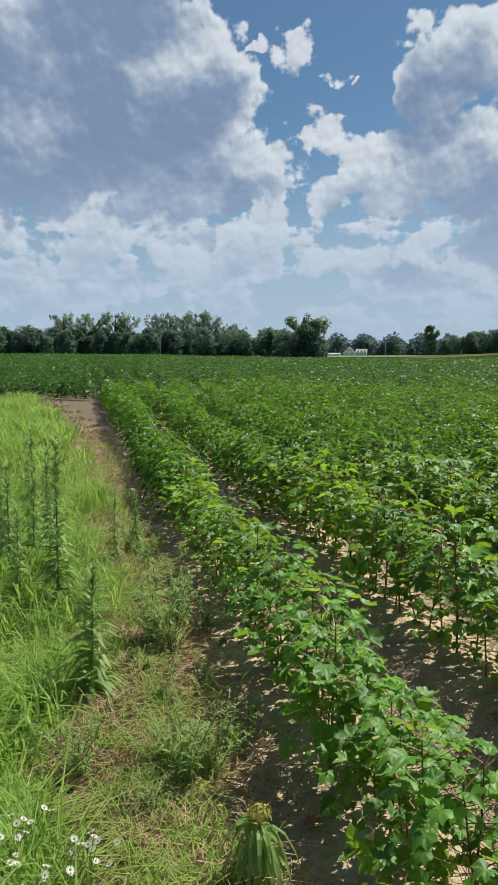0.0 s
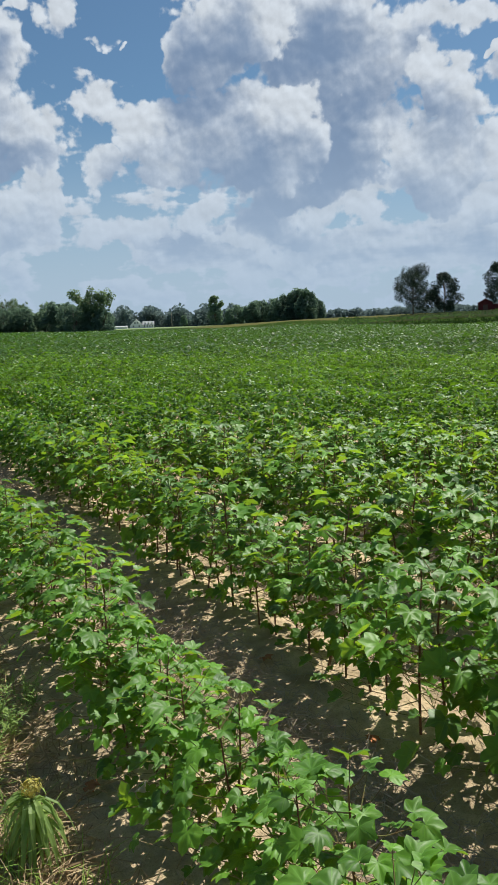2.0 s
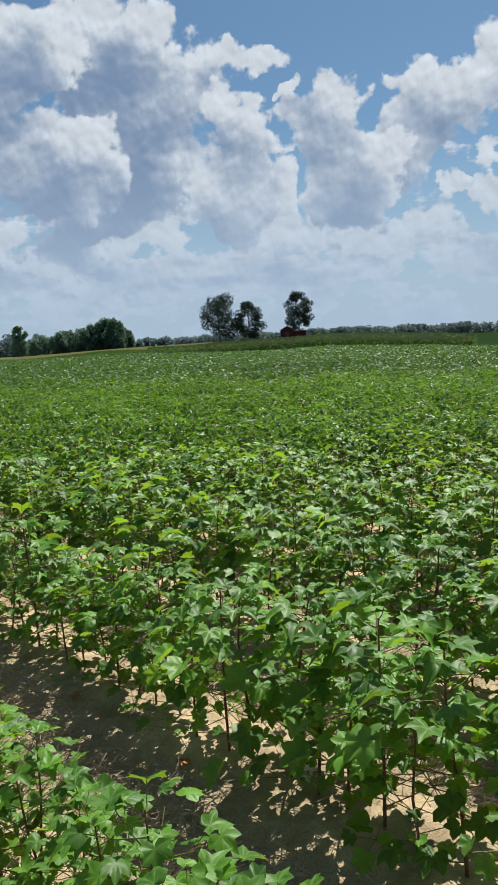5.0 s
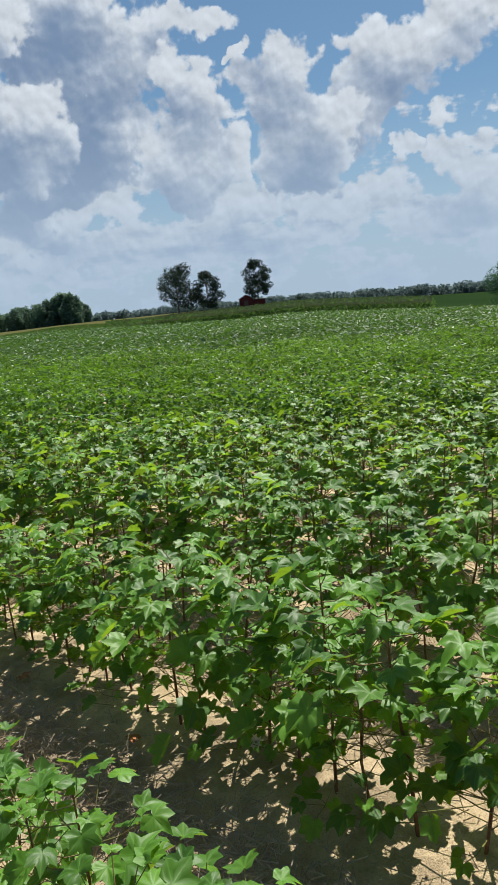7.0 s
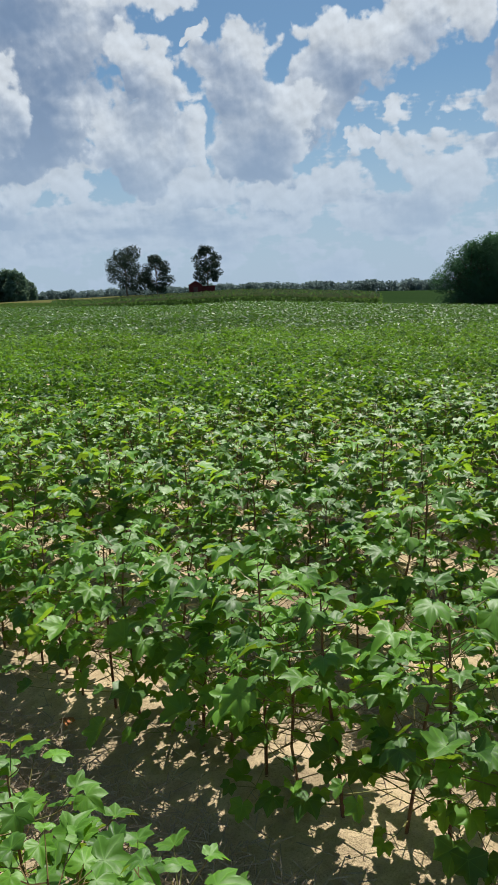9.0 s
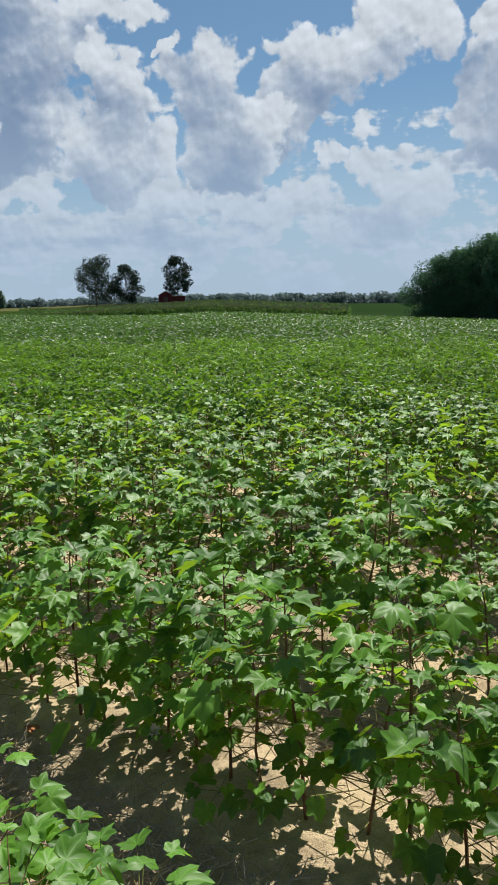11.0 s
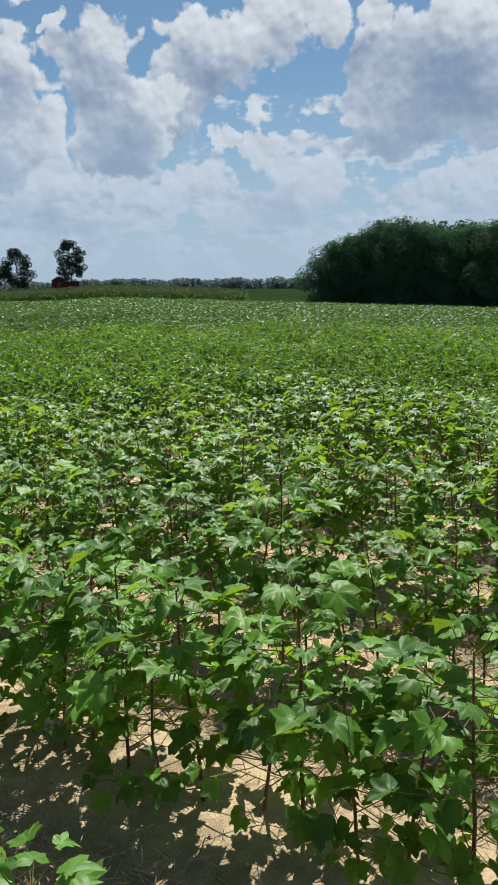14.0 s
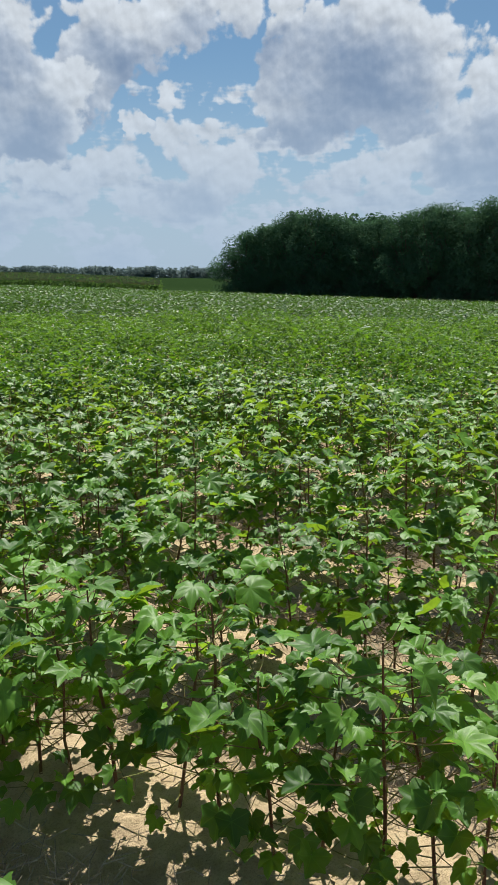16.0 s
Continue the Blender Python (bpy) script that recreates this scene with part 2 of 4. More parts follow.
def ground_material():
    m, g = material("soil_and_turf")
    pos = g.add("ShaderNodeNewGeometry").outputs["Position"]
    sep = g.add("ShaderNodeSeparateXYZ", [pos])
    x, y = sep.outputs[0], sep.outputs[1]
    p = g.math("ADD", g.math("MULTIPLY", x, ACROSS[0]), g.math("MULTIPLY", y, ACROSS[1]))
    s = g.math("ADD", g.math("MULTIPLY", x, ALONG[0]), g.math("MULTIPLY", y, ALONG[1]))
    far = g.vec("LENGTH", pos)
    grain, clod, patch = g.noise(pos, 140.0, 5.0, 0.7), g.noise(pos, 16.0, 5.0, 0.6), g.noise(pos, 2.2, 3.0)
    sand = g.mix(g.ramp(clod, 0.3, 0.7), (0.5, 0.385, 0.24), (0.7, 0.545, 0.35))
    sand = g.mix(g.math("MULTIPLY", g.ramp(grain, 0.45, 0.75), 0.5), sand, (0.2, 0.135, 0.085))
    sand = g.mix(g.ramp(patch, 0.45, 0.7, 0.0, 0.6), sand, (0.18, 0.14, 0.1))
    # plant litter darkens the furrows
    furrow = g.math("COSINE", g.math("MULTIPLY_ADD", p, 2 * math.pi / ROW_STEP, -ROW_FIRST * 2 * math.pi / ROW_STEP))
    furrow = g.math("ADD", g.math("MULTIPLY", furrow, -1.0), g.math("MULTIPLY_ADD", clod, 2.4, -1.2))
    furrow = g.math("MULTIPLY", g.ramp(furrow, -0.2, 0.7, 0.0, 0.4), g.ramp(p, 0.9, 1.1))
    sand = g.mix(furrow, sand, g.mix(grain, (0.15, 0.12, 0.09), (0.36, 0.285, 0.2)))
    turf = g.mix(clod, (0.12, 0.1, 0.05), (0.3, 0.235, 0.13))
    # turf lies left of the rows, bare dirt beside them; the dirt widens towards the end of the strip
    edge = g.math("ADD", p, g.math("MULTIPLY", g.math("POWER", g.ramp(s, 8.0, 26.0, 0.0, 1.0, False), 1.5), 1.5))
    edge = g.math("ADD", edge, g.math("MULTIPLY", g.math("SUBTRACT", g.noise(pos, 3.0, 4.0), 0.5), 0.5))
    grassy = g.math("MULTIPLY", g.ramp(edge, 0.2, 0.0), g.ramp(g.math("MULTIPLY_ADD", p, 0.86, s), 24.8, 23.6))
    sand = g.mix(g.math("MULTIPLY", g.ramp(s, 10.0, 18.0), g.ramp(p, 0.9, 0.6)), sand, g.mix(clod, (0.1, 0.083, 0.057), (0.23, 0.19, 0.135)))
    col = g.mix(grassy, sand, turf)
    # Far ground darkened in its colour for the shade of a cloud.
    meadow = g.mix(g.noise(pos, 0.02, 4.0), (0.016, 0.036, 0.012), (0.026, 0.048, 0.017))
    mown = g.math("MULTIPLY", g.ramp(far, 270.0, 300.0), g.ramp(g.math("SUBTRACT", x, g.math("MULTIPLY", y, 0.27)), 20.0, -20.0))
    meadow = g.mix(mown, meadow, (0.2, 0.26, 0.13))
    side_ = g.math("DIVIDE", x, g.math("MAXIMUM", y, 1.0))
    strip = g.math("MULTIPLY", g.math("MULTIPLY", g.ramp(far, 165.0, 172.0), g.ramp(far, 340.0, 300.0)), g.math("MULTIPLY", g.ramp(side_, 0.18, 0.24), g.ramp(side_, 0.6, 0.5)))
    meadow = g.mix(strip, meadow, g.mix(g.noise(pos, 0.15, 4.0), (0.075, 0.095, 0.03), (0.13, 0.11, 0.05)))
    col = g.mix(g.ramp(far, 115.0, 150.0), col, meadow)
    b = g.add("ShaderNodeBump", {"Height": g.math("ADD", g.math("MULTIPLY", clod, 1.0), g.math("MULTIPLY", grain, 0.35)), "Strength": 0.9, "Distance": 0.03})
    bs = g.add("ShaderNodeBsdfPrincipled", {"Base Color": col, "Roughness": 0.95, "Specular IOR Level": 0.0, "Normal": b.outputs[0]})
    g.put(g.add("ShaderNodeOutputMaterial").inputs[0], bs.outputs[0])
    return m


SOIL = ground_material()
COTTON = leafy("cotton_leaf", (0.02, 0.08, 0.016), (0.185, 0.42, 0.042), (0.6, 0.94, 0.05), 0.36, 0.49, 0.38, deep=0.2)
# Row and far leaves: the same leaf darkened, shade among plants in its colour.
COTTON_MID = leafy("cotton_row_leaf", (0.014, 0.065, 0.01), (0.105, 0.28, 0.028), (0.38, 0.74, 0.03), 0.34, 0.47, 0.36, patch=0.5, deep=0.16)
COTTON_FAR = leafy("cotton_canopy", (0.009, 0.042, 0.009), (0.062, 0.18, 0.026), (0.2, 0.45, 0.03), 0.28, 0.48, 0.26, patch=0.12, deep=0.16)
STEM = plain("cotton_stem", (0.13, 0.045, 0.03), (0.2, 0.12, 0.05), 12.0, 0.6)
TWIG = plain("petiole", (0.16, 0.19, 0.05), (0.2, 0.1, 0.05), 9.0, 0.5)
PETAL = leafy("petal", (0.75, 0.7, 0.6), (0.82, 0.74, 0.66), (0.8, 0.7, 0.55), 0.35, 0.6, 0.2)
PINK = leafy("faded_petal", (0.4, 0.05, 0.12), (0.55, 0.12, 0.2), (0.5, 0.1, 0.15), 0.3, 0.6, 0.2)
GRASS = leafy("grass_blade", (0.15, 0.27, 0.045), (0.36, 0.52, 0.11), (0.6, 0.84, 0.16), 0.45, 0.5, 0.3, patch=0.9)
WEED = leafy("weed_leaf", (0.16, 0.27, 0.07), (0.36, 0.48, 0.16), (0.58, 0.76, 0.22), 0.48, 0.5, 0.3)
WEED_STALK = plain("weed_stalk", (0.12, 0.16, 0.05), (0.2, 0.2, 0.08), 20.0, 0.6)
BLOOM = leafy("yellow_bloom", (0.5, 0.42, 0.1), (0.6, 0.55, 0.18), (0.6, 0.5, 0.1), 0.3, 0.7, 0.2)
DAISY = leafy("daisy_petal", (0.75, 0.74, 0.7), (0.82, 0.8, 0.76), (0.8, 0.78, 0.7), 0.3, 0.6, 0.2)
LITTER = plain("stalk_litter", (0.26, 0.205, 0.15), (0.52, 0.43, 0.32), 30.0, 0.9)
STRAW = plain("dry_straw", (0.24, 0.16, 0.085), (0.5, 0.38, 0.22), 30.0, 0.85)
RUST = plain("dead_leaf", (0.3, 0.1, 0.04), (0.5, 0.22, 0.08), 25.0, 0.8)
BARK = plain("bark", (0.07, 0.055, 0.04), (0.16, 0.13, 0.1), 3.0, 0.9)
# Leaf colour darkened so the barn trees stand as backlit silhouettes.
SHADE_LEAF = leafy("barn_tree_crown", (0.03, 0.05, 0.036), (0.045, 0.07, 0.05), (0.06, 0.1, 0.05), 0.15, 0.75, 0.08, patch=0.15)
# Leaf colour lifted and blued to stand in for haze before these trees.
HAZY_BROAD = leafy("broadleaf_crown", (0.12, 0.2, 0.15), (0.17, 0.26, 0.19), (0.26, 0.38, 0.23), 0.52, 0.75, 0.08, patch=0.15)
PALE_LEAF = leafy("pale_crown", (0.12, 0.19, 0.11), (0.18, 0.26, 0.14), (0.28, 0.4, 0.17), 0.45, 0.7, 0.1, patch=0.15)
DEEP = leafy("forest_crown", (0.06, 0.135, 0.075), (0.095, 0.19, 0.1), (0.13, 0.27, 0.12), 0.28, 0.9, 0.03, patch=0.1)
# Haze over the far woods is put into this blue-grey leaf colour.
HAZY_WOOD = leafy("distant_wood", (0.14, 0.2, 0.2), (0.19, 0.255, 0.245), (0.24, 0.32, 0.3), 0.45, 0.95, 0.02, patch=0.03)
CORN = leafy("corn_leaf", (0.085, 0.165, 0.045), (0.12, 0.21, 0.06), (0.18, 0.32, 0.07), 0.3, 0.8, 0.08, patch=0.05)
TASSEL = plain("corn_tassel", (0.3, 0.31, 0.13), (0.4, 0.38, 0.18), 1.0, 0.8)
FALLOW = plain("dry_weeds", (0.17, 0.18, 0.07), (0.3, 0.22, 0.13), 0.5, 0.9)
# The barn's backlit side: its shade is put into the board colour.
RED_BOARD = plain("red_boards", (0.09, 0.014, 0.014), (0.14, 0.026, 0.024), 0.8, 0.8)
DARK_ROOF = plain("rusted_roof", (0.09, 0.05, 0.045), (0.14, 0.08, 0.06), 0.6, 0.7)
WHITE_BOARD = plain("white_siding", (0.72, 0.72, 0.7), (0.8, 0.8, 0.78), 0.8, 0.7)
GREY_ROOF = plain("grey_shingle", (0.32, 0.33, 0.35), (0.42, 0.43, 0.45), 0.8, 0.85)
PANE = plain("dark_pane", (0.03, 0.035, 0.04), (0.05, 0.055, 0.06), 2.0, 0.15, gloss=0.6)
POLE_WOOD = plain("pole_wood", (0.25, 0.22, 0.19), (0.36, 0.33, 0.29), 2.0, 0.85)

# ---- meshes ----
rng = np.random.default_rng(7)


def mesh(name, verts, faces, mats):
    me = bpy.data.meshes.new(name)
    me.from_pydata(np.asarray(verts).tolist() if not isinstance(verts, list) else verts, [], faces if isinstance(faces, list) else np.asarray(faces).tolist())
    for m in mats if isinstance(mats, (list, tuple)) else [mats]:
        me.materials.append(m)
    return me


def fast_mesh(name, verts, faces, mat, smooth=False):
    """A mesh of alike faces (all triangles or all quads) from arrays."""
    me = bpy.data.meshes.new(name)
    verts, faces = np.asarray(verts, np.float32), np.asarray(faces, np.int32)
    k = faces.shape[1]
    me.vertices.add(len(verts))
    me.vertices.foreach_set("co", verts.ravel())
    me.loops.add(faces.size)
    me.loops.foreach_set("vertex_index", faces.ravel())
    me.polygons.add(len(faces))
    me.polygons.foreach_set("loop_start", np.arange(0, faces.size, k, dtype=np.int32))
    me.update(calc_edges=True)
    me.polygons.foreach_set("use_smooth", np.full(len(faces), smooth))
    me.materials.append(mat)
    return me


def part(name, me, parent, label="", where=None):
    ob = new(name, me)
    ob.parent = parent
    if where is not None:
        ob.matrix_basis = where
    if label:
        ob["label"] = label
    return ob


def empty(name, where, label, category, group="", kind=""):
    ob = new(name)
    ob.empty_display_size = 0.1
    ob.matrix_basis = where
    return tagged(ob, label, category, group, kind)


def strew(shape, faces, mats3, places):
    """Copies of one small shape at many turns and places, as arrays: shape (n,3), mats3 (m,3,3), places (m,3)."""
    v = np.einsum("mij,nj->mni", mats3, shape) + places[:, None]
    f = np.asarray(faces)[None] + (np.arange(len(places)) * len(shape))[:, None, None]
    return v.reshape(-1, 3), f.reshape(-1, f.shape[-1])


def frames_from(normal, tip):
    """Turns whose z is the normal and whose y points along the tip."""
    z = normal / np.linalg.norm(normal, axis=1, keepdims=True)
    y = tip - z * (tip * z).sum(1, keepdims=True)
    y /= np.linalg.norm(y, axis=1, keepdims=True) + 1e-9
    return np.stack([np.cross(y, z), y, z], -1)


def tube(points, radii, sides=5):
    """A tapering tube along points."""
    pts = np.asarray(points, float)
    verts, faces = [], []
    for i, (q, r) in enumerate(zip(pts, radii)):
        d = pts[min(i + 1, len(pts) - 1)] - pts[max(i - 1, 0)]
        d /= np.linalg.norm(d) + 1e-9
        a = np.cross(d, (0.31, 0.95, 0.1))
        a /= np.linalg.norm(a) + 1e-9
        b = np.cross(d, a)
        for k in range(sides):
            w = 2 * math.pi * k / sides
            verts.append(q + r * (math.cos(w) * a + math.sin(w) * b))
        if i:
            for k in range(sides):
                u = (k + 1) % sides
                faces.append([(i - 1) * sides + k, (i - 1) * sides + u, i * sides + u, i * sides + k])
    return np.array(verts), faces


def join(pieces):
    verts, faces, n = [], [], 0
    for v, f in pieces:
        verts.append(np.asarray(v))
        faces += [[i + n for i in q] for q in (f if isinstance(f, list) else f.tolist())]
        n += len(v)
    return np.concatenate(verts), faces


# ---- the lie of the land ----
LAND_AZ = np.radians([-180, -110, -60, -16, -8, 0, 7, 13, 19, 25, 32, 36, 39, 41, 46, 50, 59, 70, 80, 110, 180])
LAND_SLOPE = np.array([0, 0, 0.004, 0.006, 0.005, 0.002, 0.0005, -0.001, -0.0015, -0.0032, -0.004, -0.0022, -0.0037, -0.006, -0.0105, -0.0135, -0.021, -0.029, -0.033, -0.03, 0])


def land(x, y):
    x, y = np.asarray(x, float), np.asarray(y, float)
    r, az = np.hypot(x, y), np.arctan2(x, y)
    deg = np.degrees(az)
    # behind the corn a slow rise comes first, then a short bank up to the barn
    slow, late = np.clip((r - 185) / 99, 0, 1), np.clip((r - 274) / 30, 0, 1)
    k = np.where(deg > 18, 0.36 * slow + 0.64 * late * late * (3 - 2 * late), 0)
    old = np.clip((r - 228) / 80, 0, 1)
    k = np.interp(deg, [20, 26], [1, 0]) * old * old * (3 - 2 * old) + np.interp(deg, [20, 26], [0, 1]) * k
    rise = np.interp(np.degrees(az), [-30, 0, 14, 22, 28, 36, 44, 50, 60], [0.0, 0.5, 1.8, 3.5, 4.3, 5.0, 4.6, 3.5, 0.0])
    return np.clip(r - 5, 0, 255) * np.interp(az, LAND_AZ, LAND_SLOPE) + rise * k


def spot(az, r, turn=0.0, sink=0.0):
    x, y = r * math.sin(radians(az)), r * math.cos(radians(az))
    return pose(x, y, float(land(x, y)) - sink, 0, 0, turn)


def build_ground():
    rings = np.concatenate([np.linspace(0.05, 7, 125), np.geomspace(7.1, 3500, 80)])
    seg = 380
    a = np.linspace(0, 2 * math.pi, seg, endpoint=False)
    r, w = np.meshgrid(rings, a, indexing="ij")
    x, y = r * np.sin(w), r * np.cos(w)
    z = land(x, y)
    near = r < 9
    p, s = x * ACROSS[0] + y * ACROSS[1], x * ALONG[0] + y * ALONG[1]
    bed = np.cos((p - ROW_FIRST) / ROW_STEP * 2 * math.pi) * 0.018 * (p > 0.45)
    lump = np.array([noise.fractal(Vector((px * 5, py * 5, 0)), 0.9, 2.1, 5) if k else 0 for px, py, k in zip(x.ravel(), y.ravel(), near.ravel())]).reshape(x.shape)
    z = z + np.where(near, (bed + 0.014 * lump) * np.clip((9 - r) / 2, 0, 1), 0)
    v = np.stack([x, y, z], -1).reshape(-1, 3)
    i, j = np.meshgrid(np.arange(len(rings) - 1), np.arange(seg), indexing="ij")
    q = np.stack([i * seg + j, (i + 1) * seg + j, (i + 1) * seg + (j + 1) % seg, i * seg + (j + 1) % seg], -1).reshape(-1, 4)
    tagged(new("ground", fast_mesh("ground", v, q[:, ::-1], SOIL, True)), "sandy tan soil with crop litter and rough turf beside it", "ground", kind="structure")


build_ground()

# ---- cotton ----


# half outline of a leaf: degrees from its tip, reach when grown, reach when young, on a vein or not
LEAF_SIDE = ((0, 1.04, 1.14, 1), (13, 0.82, 0.76, 0), (27, 0.66, 0.5, 0), (40, 0.78, 0.68, 0), (50, 0.94, 0.95, 1), (62, 0.74, 0.62, 0),
             (76, 0.63, 0.46, 0), (92, 0.7, 0.56, 0), (104, 0.76, 0.66, 1), (124, 0.6, 0.46, 0), (150, 0.5, 0.36, 0), (171, 0.22, 0.18, 0))


def leaf_shape(seed, rings=True):
    """A cotton leaf of length 1: pointed lobes, deep in young leaves and shallow in old ones, cupped, with the blade puffed up between its veins."""
    r = np.random.default_rng(seed)
    young = (0.7, 0.45, 0.35, 0.2, 0.0, -0.2)[seed % 6]
    side = []
    for a, old, new_, vein in LEAF_SIDE:
        d = (old + (new_ - old) * young) * (1 + 0.05 * r.standard_normal())
        side.append((math.sin(radians(a)) * d, math.cos(radians(a)) * d, vein))
    outline = [(-x * r.uniform(0.93, 1.07), y, k) for x, y, k in side[:0:-1]] + side
    cup, droop, puff = r.uniform(0.1, 0.65), r.uniform(0.0, 0.55), r.uniform(0.03, 0.1)
    phase, bend = r.uniform(0, 6.28), r.uniform(0.06, 0.14)

    def height(x, y, vein):
        d = math.hypot(x, y)
        return cup * abs(x) + (0 if vein else puff) * d - droop * d * d + bend * d * math.sin(3.4 * x + 2.2 * y + phase) + 0.03 * r.standard_normal()

    out = [(x, y, height(x, y, k)) for x, y, k in outline]
    n = len(out)
    mid = [(0.55 * x, 0.55 * y, height(0.55 * x, 0.55 * y, k) + 0.03 * (1 - k)) for x, y, k in outline] if rings else []
    v = np.array([(0.0, 0.0, 0.0)] + mid + out)
    f = [[0, k + 1, k + 2] for k in range(n - 1)]
    for k in range(n - 1) if rings else ():
        f += [[k + 1, n + k + 1, n + k + 2], [k + 1, n + k + 2, k + 2]]
    return v, [q[::-1] for q in f]


def leaf_veins(me, count, rings=True):
    """Marks the lobes' middle lines, where the veins run."""
    vein = me.attributes.new("vein", "FLOAT", "POINT")
    half = [float(q[3]) for q in LEAF_SIDE]
    one = [1.0] + (half[:0:-1] + half) * (2 if rings else 1)
    vein.data.foreach_set("value", one * count)
    return me


LEAVES = []
for i in range(6):
    v, f = leaf_shape(42 + i)
    LEAVES.append(leaf_veins(fast_mesh("leaf", v, f, COTTON, True), 1))


def plant_plan(seed, tall):
    """Where a plant's stem, stalks and leaves stand: nodes up a stem, a stalk and a leaf at each."""
    r = np.random.default_rng(seed)
    lean = r.normal(0, 0.06, 2)
    top = np.array([lean[0] * tall, lean[1] * tall, tall * 0.93])
    stem = [np.array([0, 0, -0.03]), top * 0.35 + [*r.normal(0, 0.008, 2), 0], top * 0.7 + [*r.normal(0, 0.01, 2), 0], top]
    wood, stalks, leaves = [tube(stem, [0.0054, 0.0047, 0.0036, 0.002])], [], []
    turn = r.uniform(0, 6.28)
    count = r.integers(33, 38)
    for k in range(count):
        h = 0.1 + 0.9 * ((k + 0.5) / count) ** 0.9
        turn += 2.4 + r.normal(0, 0.35)
        base = np.array([np.interp(h, [0, 0.35, 0.7, 1], [q[a] for q in stem]) for a in range(3)])
        out = np.array([math.cos(turn), math.sin(turn), 0])
        reach = (0.26 * max(0, 1 - h) ** 0.45 + 0.035) * r.uniform(0.45, 1.15)
        tip = base + out * reach + np.array([0, 0, r.uniform(0.0, 0.06) + 0.28 * reach])
        bend = (base + tip) / 2 + np.array([0, 0, -0.01])
        stalks.append(tube([base, bend, tip], [0.002, 0.0015, 0.0011], 3))
        # leaves along the branch, the outermost at its tip
        for at in ((1.0, 0.68, 0.4) if reach > 0.21 and h > 0.3 else (1.0, 0.6) if reach > 0.12 else (1.0,)):
            side = r.choice((-1, 1)) * r.uniform(0.4, 1.2) if at < 1 else r.normal(0, 0.2)
            way = np.array([math.cos(turn + side), math.sin(turn + side), 0])
            joint = base + (bend - base) * min(1, at * 2) if at < 0.5 else bend + (tip - bend) * (at * 2 - 1)
            spot_ = joint + way * (0.045 if at < 1 else 0) + np.array([0, 0, 0.035 if at < 1 else 0])
            if at < 1:
                stalks.append(tube([joint, spot_], [0.0013, 0.001], 3))
            size = (0.035 + 0.0175 * math.sin(math.pi * min(1, 0.25 + 0.75 * (1 - h))) + 0.012 * r.standard_normal()) * (0.55 if h > 0.95 else 0.85 if at < 1 else 1)
            age = int(r.integers(4, 6)) if h < 0.45 else int(r.integers(2, 6)) if h < 0.75 else int(r.integers(0, 4))
            # the upper leaves lie flat to the sky, the lower ones hang
            low = max(0.0, 1 - h / 0.75)
            normal = np.array(TO_SUN) * 0.3 + np.array([0, 0, 0.9]) + way * 0.75 * low + r.normal(0, 0.2 + 0.25 * low, 3)
            fall = way + np.array([0, 0, -0.15 - 1.1 * low]) + r.normal(0, 0.22, 3)
            leaves.append((spot_, frames_from(normal[None], fall[None])[0], min(0.063, max(0.022, size)), age))
    return wood, stalks, leaves


PLANS = [plant_plan(100 + i, 0.6 + 0.012 * (i % 5)) for i in range(10)]


def stem_mesh(wood, stalks):
    me = mesh("stem", *join(wood + stalks), [STEM, TWIG])
    first = sum(len(f) for v, f in wood)
    me.polygons.foreach_set("material_index", np.array([0] * first + [1] * (len(me.polygons) - first), np.int32))
    return me


WOOD = [stem_mesh(w, s) for w, s, l in PLANS]


def foliage_mesh(leaves, mat):
    vs, fs = zip(*(leaf_shape(42 + k, False) for k in range(6)))
    pieces = []
    for tip, turn, size, k in leaves:
        pieces.append((vs[k] @ (turn.T * size) + tip, fs[k]))
    v, f = join(pieces)
    return leaf_veins(fast_mesh("foliage", v, f, mat, True), len(leaves), False)


FOLIAGE = [foliage_mesh(l, COTTON) for w, s, l in PLANS]


def flower_mesh():
    """A cotton flower: five broad petals in a cup."""
    pieces = []
    for k in range(5):
        w = k * 2 * math.pi / 5
        c, s = math.cos(w), math.sin(w)
        grid, faces = [], []
        for i in range(4):
            u = i / 3
            for j in range(4):
                q = (j / 3 - 0.5) * (0.2 + 1.3 * u) * 0.042
                d, z = 0.004 + 0.02 * u ** 1.6, 0.04 * u
                z += 0.003 * math.cos(9 * q * 30) * u
                grid.append((c * d - s * q, s * d + c * q, z))
        for i in range(3):
            for j in range(3):
                n = i * 4 + j
                faces.append([n, n + 1, n + 5, n + 4])
        pieces.append((np.array(grid), faces))
    return join(pieces)


FLOWER = mesh("flower", *flower_mesh(), PETAL)
BUD = mesh("faded_flower", *flower_mesh(), PINK)

CAM_AT = (0.2, -0.1)
FIELD_AZ = np.array([-24, 5, 14, 19, 23, 26, 30, 36, 46, 50, 60, 70, 80])
FIELD_R = np.array([235, 235, 232, 252, 250, 205, 184, 178, 168, 146, 134, 122, 116])


def rows_at(p, s):
    return p * ACROSS[0] + s * ALONG[0], p * ACROSS[1] + s * ALONG[1]


